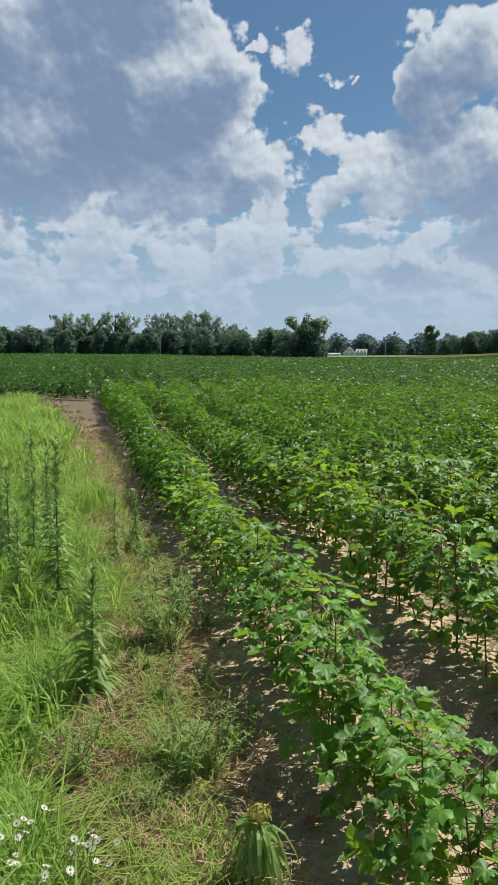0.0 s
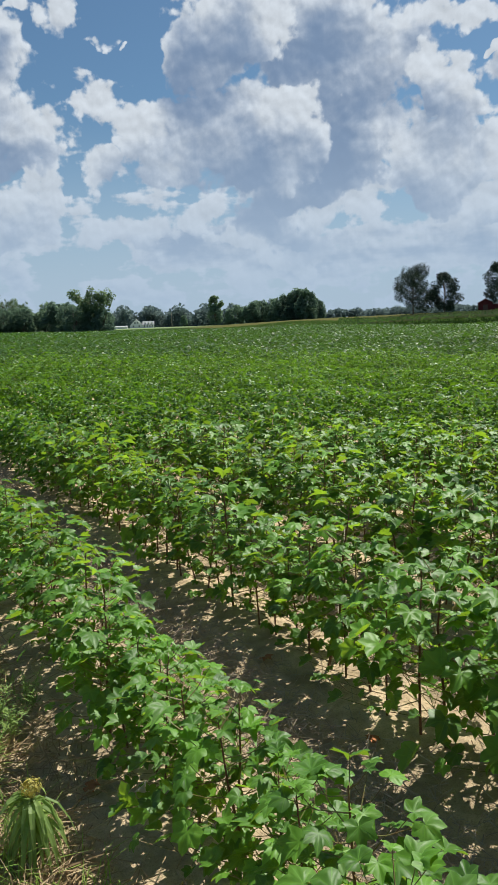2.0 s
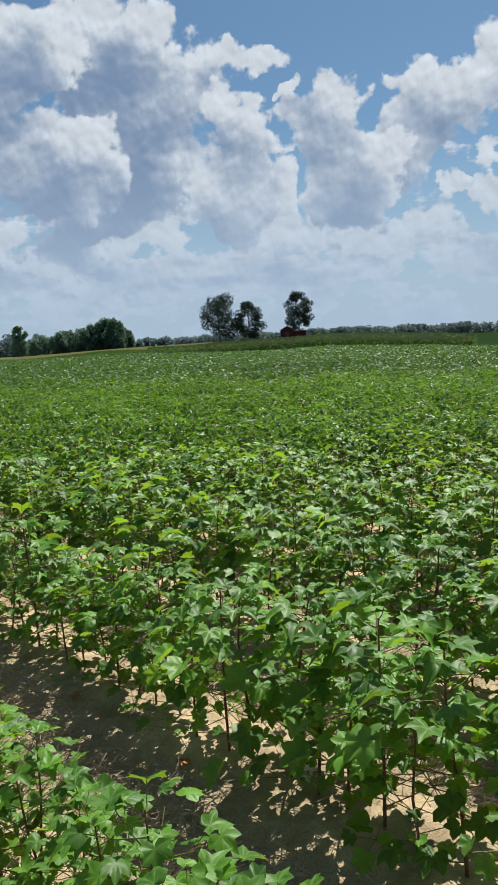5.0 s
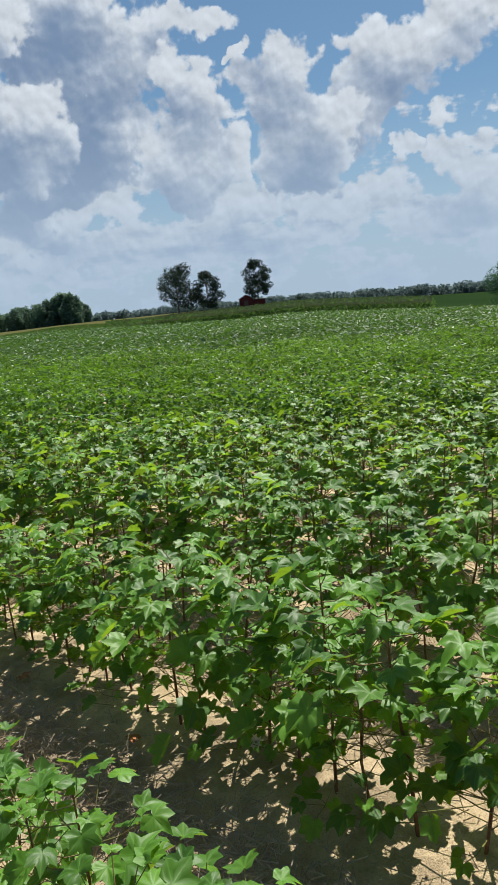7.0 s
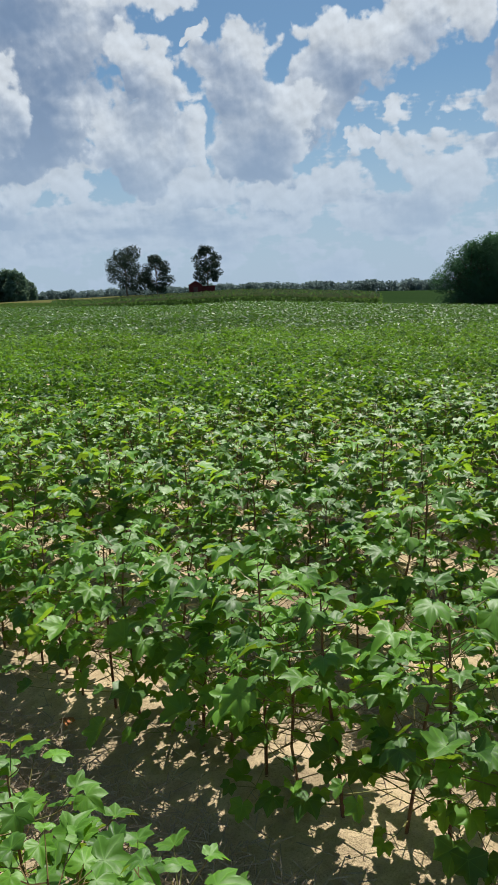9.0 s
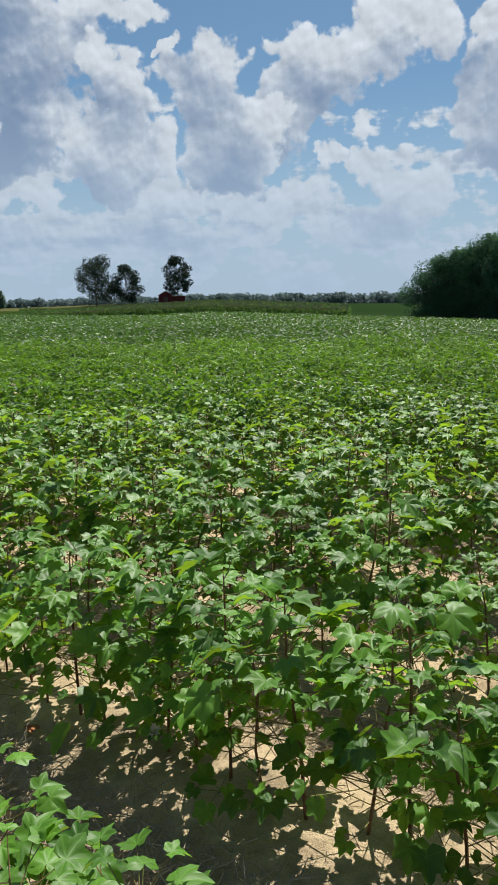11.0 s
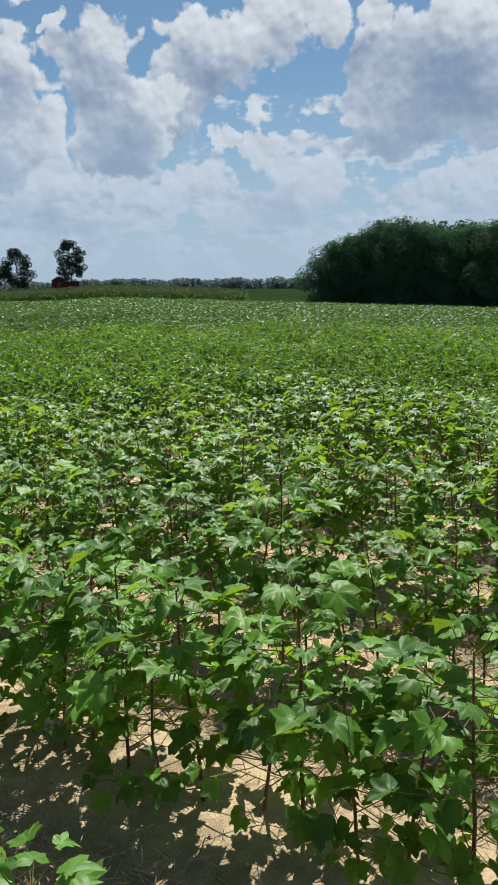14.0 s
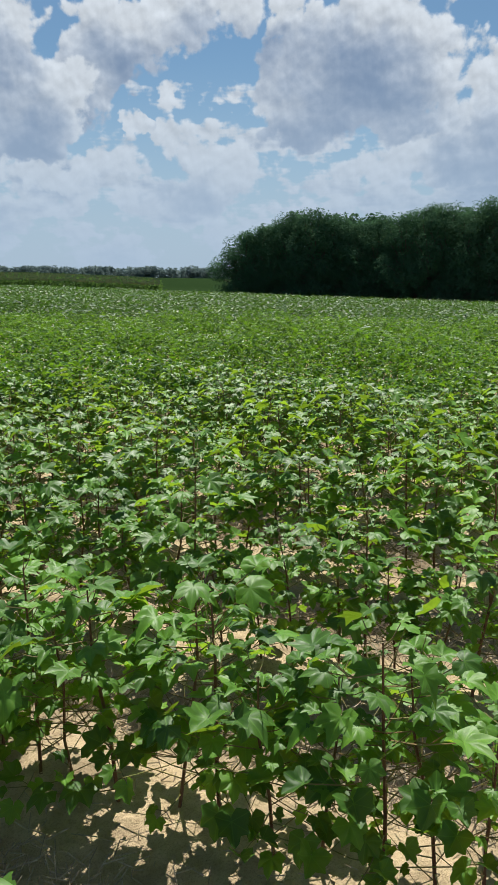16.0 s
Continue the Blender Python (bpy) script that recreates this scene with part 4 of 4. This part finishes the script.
def build_poles():
    for az, d, tall in ((-6.6, 254, 9.0), (3.0, 245, 8.2), (10.1, 360, 7.0)):
        p = empty("utility_pole", spot(az, d), "weathered grey wooden utility pole at the field's far side", "pole", "utility poles")
        part("shaft", mesh("shaft", *tube([(0, 0, -0.5), (0, 0, tall * 0.5), (0, 0, tall)], [0.17, 0.15, 0.11], 8), POLE_WOOD), p)
        part("crossarm", mesh("crossarm", *box(-0.8, -0.06, tall - 0.7, 0.8, 0.06, tall - 0.55), POLE_WOOD), p)


build_poles()

# ---- the corn and the fallow strip ----


def build_corn():
    r = np.random.default_rng(9)
    n = 36000
    az, d = r.uniform(22.5, 46.4, n), 192 + 92 * r.random(n) ** 1.15
    d = 284 - (284 - d) * np.interp(az, [22, 27, 36, 46], [0.65, 0.8, 0.96, 1.08])
    x, y = d * np.sin(np.radians(az)), d * np.cos(np.radians(az))
    z = land(x, y)
    up = (0.1 + 1.5 * r.random(n)) * np.interp(az, [22.5, 31], [0.2, 1])
    blade = np.array([(-0.1, 0, 0), (0.1, 0, 0), (0.12, 0.5, 0.3), (-0.05, 1.0, 0.05)])
    m3 = frames_from(np.c_[r.normal(0, 0.6, (n, 2)), np.full(n, 0.7)], np.c_[r.normal(0, 1, (n, 2)), np.full(n, 0.6)]) * r.uniform(0.8, 1.5, n)[:, None, None]
    v, f = strew(blade, [[0, 1, 2], [0, 2, 3]], m3, np.stack([x, y, z + up], -1))
    tagged(new("corn_field", fast_mesh("corn_field", v, f, CORN)), "tall green corn standing beyond the cotton", "crop", kind="stuff")
    k = slice(0, 28000)
    spike = np.array([(-0.08, 0, 0), (0.08, 0, 0), (0.2, 0.05, 0.4), (-0.2, -0.05, 0.4)])
    m3 = np.tile(np.eye(3), (28000, 1, 1))
    v, f = strew(spike, [[0, 1, 2], [0, 2, 3]], m3, np.stack([x[k], y[k], z[k] + (1.65 + 0.2 * r.random(28000)) * np.interp(az[k], [22.5, 31], [0.2, 1])], -1))
    tagged(new("corn_tassels", fast_mesh("corn_tassels", v, f, TASSEL)), "pale brown tassels over the corn", "crop", kind="stuff")
    # dry weeds between cotton and corn, and on the headland beside the wood
    for name, lo, hi, d0, d1, tall, n, label in (("dry_strip", 11, 33, 1, 7, 0.5, 5000, "reddish dry weeds on the strip beside the corn"), ("grass_strip", 10, 32, 4, 30, 0.5, 12000, "rough green grass between cotton and corn"), ("headland_weeds", 45.5, 53, 1, 22, 0.6, 5000, "pale dry weeds on the headland before the wood")):
        q = lo + (hi - lo) * r.beta(1.6, 1.6, n)
        d = np.interp(q, FIELD_AZ, FIELD_R) + d0 + (d1 - d0) * r.random(n)
        x, y = d * np.sin(np.radians(q)), d * np.cos(np.radians(q))
        m3 = frames_from(np.c_[r.normal(0, 1, (n, 2)), np.full(n, 0.4)], np.c_[r.normal(0, 0.4, (n, 2)), np.full(n, 1.0)]) * (tall * r.uniform(0.6, 1.1, n))[:, None, None]
        v, f = strew(KITE * [0.5, 1, 1], [[0, 1, 2], [0, 2, 3]], m3, np.stack([x, y, land(x, y)], -1))
        tagged(new(name, fast_mesh(name, v, f, CORN if name == "grass_strip" else FALLOW)), label, "weeds", kind="stuff")


build_corn()

# ---- grass, weeds and litter beside the rows ----


def blades(name, label, x, y, tall, wide, mat, lean=0.35, kind="stuff"):
    n = len(x)
    w = rng.uniform(0, 6.28, n)
    bend = rng.uniform(0.3, 1.0, n) * lean
    side = np.stack([np.cos(w), np.sin(w), np.zeros(n)], -1)
    ahead = np.stack([-np.sin(w), np.cos(w), np.zeros(n)], -1)
    base = np.stack([x, y, land(x, y) - 0.01], -1)
    up = np.array([0, 0, 1.0])
    half = (wide / 2)[:, None]
    t = tall[:, None]
    b = bend[:, None]
    mid = base + up * t * 0.6 + ahead * t * b * 0.35
    tip = base + up * t * (1 - 0.35 * b) + ahead * t * b * 1.1
    v = np.stack([base - side * half, base + side * half, mid - side * half * 0.8, mid + side * half * 0.8, tip], 1).reshape(-1, 3)
    k = (np.arange(n) * 5)[:, None, None]
    f = (np.array([[0, 1, 3], [0, 3, 2], [2, 3, 4]])[None] + k).reshape(-1, 3)
    tagged(new(name, fast_mesh(name, v, f, mat)), label, "grass", kind=kind)


def turf_spots(n, s_lo, s_hi, p_lo, p_hi, blades_each, spread):
    """Places of grass blades, gathered in tufts."""
    s, p = rng.uniform(s_lo, s_hi, n), rng.uniform(p_lo, p_hi, n)
    end = np.clip((s - 8) / 18, 0, 1) ** 1.5 * 1.5
    edge = 0.06 - end + 0.16 * np.sin(s * 3.1) * np.sin(s * 1.3 + 1) + rng.normal(0, 0.09, n)
    edge -= 0.12 * np.clip((3.3 - s) / 1.2, 0, 1)
    x, y = rows_at(p, s)
    ok = (p < edge) & (np.degrees(np.arctan2(x, y)) > -30) & (s + 0.86 * p < 24.5)
    x, y, s = (np.repeat(q[ok], blades_each) for q in (x, y, s))
    size = np.repeat(rng.uniform(0.55, 1.5, ok.sum()), blades_each)
    return x + rng.normal(0, spread, len(x)), y + rng.normal(0, spread, len(x)), s, size


def build_grass():
    for lo, hi, n, each, wide, tall in ((1.4, 4.2, 2100, 16, 0.006, 0.12), (4.2, 9.0, 3700, 13, 0.008, 0.21), (9.0, 25.0, 8000, 7, 0.018, 0.26)):
        x, y, s, size = turf_spots(n, lo, hi, -9 if hi > 9 else -4 if hi > 4.5 else -2.0, 0.3, each, 0.022 + 0.003 * lo)
        patch = 1 + 0.7 * np.sin(x * 4.3 + 1) * np.sin(y * 2.7)
        blades("turf", "fresh light green grass beside the field", x, y, np.clip(rng.normal(tall, 0.3 * tall, len(x)) * patch * size, 0.03, 0.45), np.full(len(x), wide) * rng.uniform(0.6, 1.4, len(x)), GRASS, 1.25)
    # coarse tufts of broad blades, and dry blades between the green
    x, y, s, size = turf_spots(420, 1.4, 6.5, -2.4, -0.05, 22, 0.045)
    blades("coarse_grass", "coarse tufts of broad-bladed green grass", x, y, np.clip(rng.normal(0.2, 0.06, len(x)) * size, 0.06, 0.42), rng.uniform(0.007, 0.014, len(x)), GRASS, 1.1)
    x, y, s, size = turf_spots(1000, 1.4, 10, -3, 0.3, 10, 0.03)
    blades("dry_turf", "dry straw-coloured grass among the green", x, y, np.clip(rng.normal(0.12, 0.05, len(x)) * size, 0.03, 0.35), np.full(len(x), 0.004), STRAW, 1.5)


build_grass()


def build_edge_grass():
    """Sparse tufts on the bare dirt: dead brown ones and some green."""
    for name, label, mat, n, tall, p0 in (("dead_grass", "dead brown grass tufts on the bare dirt", STRAW, 420, 0.09, 0.3), ("edge_grass", "sparse green grass tufts on the bare dirt", GRASS, 300, 0.12, 0.26)):
        s, p = rng.uniform(1.0, 20, n) ** 1.0, rng.normal(p0, 0.16, n)
        s = 1.0 + (s - 1) * rng.random(n)
        if mat is STRAW:
            s[: n // 3] = rng.uniform(14, 25, n // 3)
            p[: n // 3] = rng.uniform(-0.9, 0.9, n // 3)
        p -= np.clip((s - 8) / 18, 0, 1) ** 1.5 * 1.6
        k = 26
        s, p = np.repeat(s, k) + rng.normal(0, 0.035, n * k), np.repeat(p, k) + rng.normal(0, 0.035, n * k)
        x, y = rows_at(p, s)
        blades(name, label, x, y, np.clip(rng.normal(tall, 0.04, n * k), 0.03, 0.3), np.full(n * k, 0.0035) * (1 + 0.1 * s), mat, 1.3)


build_edge_grass()


def build_straw():
    n = 14000
    s, p = 1 + 14 * rng.random(n) ** 1.6, rng.normal(0.32, 0.2, n)
    # a mat of dry stalks at the edge of the grass
    m = 10000
    s, p = np.r_[s, 1.3 + 3.4 * rng.random(m)], np.r_[p, rng.normal(0.2, 0.16, m)]
    lay_straw("straw_litter", "dry straw and stalk litter lying on the soil", s, p, 0.16, 0.0016, STRAW)
    m = 36000
    s, p = rng.uniform(-0.5, 9, m), ROW_FIRST + ROW_STEP * (rng.integers(0, 4, m) + 0.5) + rng.normal(0, 0.16, m)
    lay_straw("stalk_litter", "grey-brown stalk litter in the furrows between the rows", s, p, 0.075, 0.0017, LITTER)


def lay_straw(name, label, s, p, longest, h, mat):
    n = len(s)
    x, y = rows_at(p, s)
    w, l = rng.uniform(0, 6.28, n), rng.uniform(0.02, longest, n)
    dx, dy = np.cos(w) * l / 2, np.sin(w) * l / 2
    z = land(x, y) + rng.uniform(0.012, 0.05, n)
    tilt = rng.normal(0, 0.012, n)
    ox, oy = -np.sin(w) * h, np.cos(w) * h
    v = np.stack([np.stack(q, -1) for q in ((x - dx - ox, y - dy - oy, z - tilt), (x + dx - ox, y + dy - oy, z + tilt), (x + dx + ox, y + dy + oy, z + tilt), (x - dx + ox, y - dy + oy, z - tilt), (x - dx, y - dy, z - tilt + 0.003), (x + dx, y + dy, z + tilt + 0.003))], 1).reshape(-1, 3)
    f = (np.array([[0, 1, 5, 4], [4, 5, 2, 3]])[None] + (np.arange(n) * 6)[:, None, None]).reshape(-1, 4)
    tagged(new(name, fast_mesh(name, v, f, mat)), label, "litter", kind="stuff")


build_straw()


def horseweed(tall, seed, crowd=90, long=0.085):
    """A horseweed: one upright stalk set all round with narrow hanging leaves."""
    r = np.random.default_rng(seed)
    bend = r.normal(0, 0.03, 2)
    stalk = tube([(0, 0, -0.02), (bend[0] * 0.5, bend[1] * 0.5, tall * 0.5), (bend[0], bend[1], tall)], [0.0045, 0.0035, 0.0015], 5)
    n = int(crowd * tall / 0.5)
    h = 0.06 + 0.94 * r.random(n) ** 0.85
    w = r.uniform(0, 6.28, n)
    size = long * (1.15 - 0.65 * h) * r.uniform(0.7, 1.2, n)
    out = np.stack([np.cos(w), np.sin(w), np.zeros(n)], -1)
    places = np.stack([bend[0] * h, bend[1] * h, tall * h], -1)
    rise = (-0.3 + 1.5 * h ** 3)[:, None] * [0, 0, 1.0]
    blade = np.array([(-0.05, 0, 0), (0.05, 0, 0), (-0.09, 0.5, 0.12), (0.09, 0.5, 0.12), (0, 1, -0.1)])
    tip = out + rise
    side = np.cross(tip, [0, 0, 1.0])
    m3 = frames_from(np.cross(side, tip), tip) * size[:, None, None]
    v, f = strew(blade, [[0, 1, 3], [0, 3, 2], [2, 3, 4]], m3, places)
    return mesh("stalk", *stalk, WEED_STALK), fast_mesh("leaves", v, f, WEED)


def mop_weed(seed, tall, count, long):
    """A weed whose long narrow leaves arch out of the top and hang down all round."""
    r = np.random.default_rng(seed)
    stalk = tube([(0, 0, -0.02), (0.005, 0.004, tall * 0.5), (0, 0, tall)], [0.005, 0.004, 0.003], 5)
    pieces = []
    for k in range(count):
        w, h = r.uniform(0, 6.28), 0.35 + 0.65 * r.random() ** 0.6
        c, s = math.cos(w), math.sin(w)
        l, half, arch = long * r.uniform(0.6, 1.15), r.uniform(0.005, 0.009), r.uniform(0.7, 1.3)
        pts = []
        for i in range(5):
            u = i / 4
            d, z = l * (0.62 * u - 0.12 * u * u), tall * h + l * (0.42 * u - arch * u * u)
            q = half * (0.5, 1, 1, 0.7, 0.05)[i]
            pts += [(c * d - s * q, s * d + c * q, max(z, 0.02) + 0.2 * q), (c * d, s * d, max(z, 0.02) - 0.1 * half), (c * d + s * q, s * d - c * q, max(z, 0.02) + 0.2 * q)]
        faces = []
        for i in range(4):
            a = 3 * i
            faces += [[a, a + 1, a + 4, a + 3], [a + 1, a + 2, a + 5, a + 4]]
        pieces.append((np.array(pts), faces))
    return mesh("stalk", *stalk, WEED_STALK), mesh("leaves", *join(pieces), WEED)


def bush_weed(seed, tall, stems):
    """A loose clump of thin stems with narrow leaves and pale budded tips."""
    r = np.random.default_rng(seed)
    wood, pieces = [], []
    blade = np.array([(-0.07, 0, 0), (0.07, 0, 0), (-0.09, 0.5, 0.1), (0.09, 0.5, 0.1), (0, 1, -0.08)])
    for k in range(stems):
        lean = r.normal(0, 0.28, 2) * tall
        h = tall * r.uniform(0.65, 1.05)
        top = np.array([lean[0], lean[1], h])
        root = np.array([*r.normal(0, 0.02, 2), -0.01])
        mid = (root + top) / 2 + [-0.15 * lean[0], -0.15 * lean[1], 0]
        wood.append(tube([root, mid, top], [0.0022, 0.0018, 0.001], 4))
        n = int(34 * h / 0.3)
        u = 0.2 + 0.8 * r.random(n) ** 0.8
        w = r.uniform(0, 6.28, n)
        at = np.where(u[:, None] < 0.5, root + (mid - root) * u[:, None] * 2, mid + (top - mid) * (u[:, None] * 2 - 1))
        tip = np.stack([np.cos(w), np.sin(w), r.uniform(-0.2, 0.9, n)], -1)
        m3 = frames_from(np.cross(np.cross(tip, [0, 0, 1.0]), tip), tip) * (0.062 * (1.1 - 0.55 * u) * r.uniform(0.7, 1.3, n))[:, None, None]
        pieces.append(strew(blade, [[0, 1, 3], [0, 3, 2], [2, 3, 4]], m3, at))
    v, f = join(pieces)
    return [mesh("stem", *w, WEED_STALK) for w in wood], fast_mesh("leaves", v, f, WEED)


def weed(meshes, x, y, label, turn=0.0, k=1.0, lean=0.0):
    w = empty("horseweed", pose(x, y, float(land(x, y)), lean, 0, turn) @ Matrix.Diagonal((k, k, k, 1)), label, "weed", "tall weeds in the grass")
    for m in meshes[0] if isinstance(meshes[0], list) else [meshes[0]]:
        part(m.name.split(".")[0], m, w)
    part("leaves", meshes[1], w)
    return w


def build_weeds():
    tall, short, bushy = horseweed(1.0, 1, 130, 0.15), horseweed(0.62, 2, 150, 0.16), bush_weed(3, 0.33, 11)
    weed(tall, -1.13, 4.36, "tall narrow horseweed with drooping leaves in the grass", 20, 1.06)
    weed(short, -0.71, 3.28, "leafy green horseweed at the edge of the grass", 60, 0.95)
    for x, y, k in ((-1.62, 5.0, 0.82), (-1.5, 5.15, 0.78), (-1.75, 5.3, 0.7), (-1.0, 5.5, 0.55), (-0.86, 5.7, 0.52), (-2.1, 6.1, 0.8), (-2.5, 7.0, 0.8), (-1.42, 4.55, 0.62), (-1.85, 5.6, 0.85), (-1.6, 5.9, 0.8), (-1.95, 6.7, 0.9), (-1.5, 4.15, 0.5)):
        weed(tall, x, y, "slender upright horseweed in the grass", 57 * x * 13 % 360, k)
    for x, y, k in ((-0.48, 3.9, 1.35), (-0.4, 3.75, 1.0), (-0.42, 4.2, 1.1), (-0.25, 4.1, 0.75), (-0.95, 5.8, 1.0), (-0.23, 2.56, 0.9), (-0.14, 2.62, 0.8), (-0.3, 2.68, 0.7), (-0.62, 2.6, 0.75), (0.0, 3.0, 0.5), (-0.38, 3.2, 0.6), (-0.5, 3.5, 0.5), (-0.2, 3.4, 0.55), (-0.68, 4.6, 0.7), (-0.5, 4.9, 0.8), (-0.75, 5.4, 0.7), (-0.35, 2.4, 0.5), (-0.05, 2.8, 0.6), (-0.9, 6.2, 0.6)):
        weed(bushy, x, y, "low bushy weed with narrow leaves at the edge of the row", 91 * y * 7 % 360, k)
    # the weed with a yellow head in front of the first row
    g = weed(mop_weed(8, 0.23, 74, 0.23), 0.03, 2.04, "short weed with long hanging leaves and a yellow flower head")
    head = np.random.default_rng(4)
    n = 320
    d = head.normal(0, 1, (n, 3))
    d /= np.linalg.norm(d, axis=1, keepdims=True)
    m3 = frames_from(d, head.normal(0, 1, (n, 3))) * head.uniform(0.005, 0.01, n)[:, None, None]
    v, f = strew(KITE, [[0, 1, 2], [0, 2, 3]], m3, d * [0.036, 0.036, 0.026] * head.uniform(0.5, 1, n)[:, None] + [0, 0, 0.25])
    part("flower_head", fast_mesh("flower_head", v, f, BLOOM), g, "pale yellow tufted flower head")


build_weeds()


def build_daisies():
    rays, faces = [], []
    for k in range(10):
        w = k * 2 * math.pi / 10
        c, s = math.cos(w), math.sin(w)
        b = len(rays)
        rays += [(c * 0.003 + s * 0.0016, s * 0.003 - c * 0.0016, 0), (c * 0.011 + s * 0.002, s * 0.011 - c * 0.002, 0.002), (c * 0.011 - s * 0.002, s * 0.011 + c * 0.002, 0.002), (c * 0.003 - s * 0.0016, s * 0.003 + c * 0.0016, 0)]
        faces.append([b, b + 1, b + 2, b + 3])
    head = mesh("petals", rays, faces, DAISY)
    eye_v, eye_f = tube([(0, 0, -0.002), (0, 0, 0.002), (0, 0, 0.004)], [0.003, 0.004, 0.001], 6)
    eye_m = mesh("eye", eye_v, eye_f, BLOOM)
    r = np.random.default_rng(12)
    for x, y, n in ((-0.66, 2.0, 14), (-0.5, 2.02, 8), (-0.74, 1.9, 14), (-0.45, 1.86, 9), (-0.6, 1.78, 14), (-2.25, 6.6, 14), (-0.52, 1.7, 12), (-0.68, 1.7, 12)):
        z = float(land(x, y))
        d = empty("daisy_fleabane", pose(x, y, z), "white daisy fleabane with small flowers in the grass", "flower", "daisies in the grass")
        for k in range(n):
            q = np.array([r.normal(0, 0.05), r.normal(0, 0.05), 0.2 + r.uniform(-0.05, 0.06)])
            part("stalk", mesh("stalk", *tube([(0, 0, 0), q * [0.4, 0.4, 0.6], q], [0.0018, 0.0014, 0.001], 3), WEED_STALK), d)
            t = pose(*q, r.uniform(-30, 30), r.uniform(-30, 30), r.uniform(0, 360))
            f = part("flower", head, d, "white petals", t)
            part("eye", eye_m, f, "yellow centre")


build_daisies()


def build_clods():
    """Small crumbs of soil over the nearest ground."""
    r = np.random.default_rng(21)
    n = 5200
    s, p = r.uniform(-0.5, 6, n), r.uniform(0.2, 4.6, n)
    x, y = rows_at(p, s)
    lump = np.array([(1, 0, 0), (-1, 0, 0), (0, 1, 0), (0, -1, 0), (0, 0, 0.8), (0, 0, -0.8)], float) * [1, 0.8, 0.7]
    faces = [[0, 2, 4], [2, 1, 4], [1, 3, 4], [3, 0, 4], [2, 0, 5], [1, 2, 5], [3, 1, 5], [0, 3, 5]]
    m3 = frames_from(r.normal(0, 0.3, (n, 3)) + [0, 0, 1], r.normal(0, 1, (n, 3))) * (0.0025 + 0.009 * r.random(n) ** 3)[:, None, None]
    v, f = strew(lump, faces, m3, np.stack([x, y, land(x, y) + 0.004 + 0.018 * np.cos((p - ROW_FIRST) / ROW_STEP * 2 * math.pi)], -1))
    tagged(new("soil_crumbs", fast_mesh("soil_crumbs", v, f, SOIL)), "crumbs of sandy soil on the ground", "soil", kind="stuff")


build_clods()


def build_dead_leaves():
    """Dry curled leaves on the dirt before the first row."""
    v, f = leaf_shape(77)
    me = fast_mesh("dead_leaf", v, f, RUST, True)
    for x, y, k, turn in ((-0.1, 1.98, 0.06, 20), (-0.33, 2.2, 0.04, 140), (0.2, 2.35, 0.04, 250), (-0.1, 2.2, 0.035, 80), (1.22, 2.3, 0.04, 40), (1.05, 3.1, 0.045, 200)):
        tagged(new("dead_leaf", me), "dry orange-brown curled leaf on the dirt", "leaf", "dead leaves on the dirt").matrix_basis = pose(x, y, float(land(x, y)) + 0.025, 12, 8, turn) @ Matrix.Diagonal((k, k, k, 1))


build_dead_leaves()
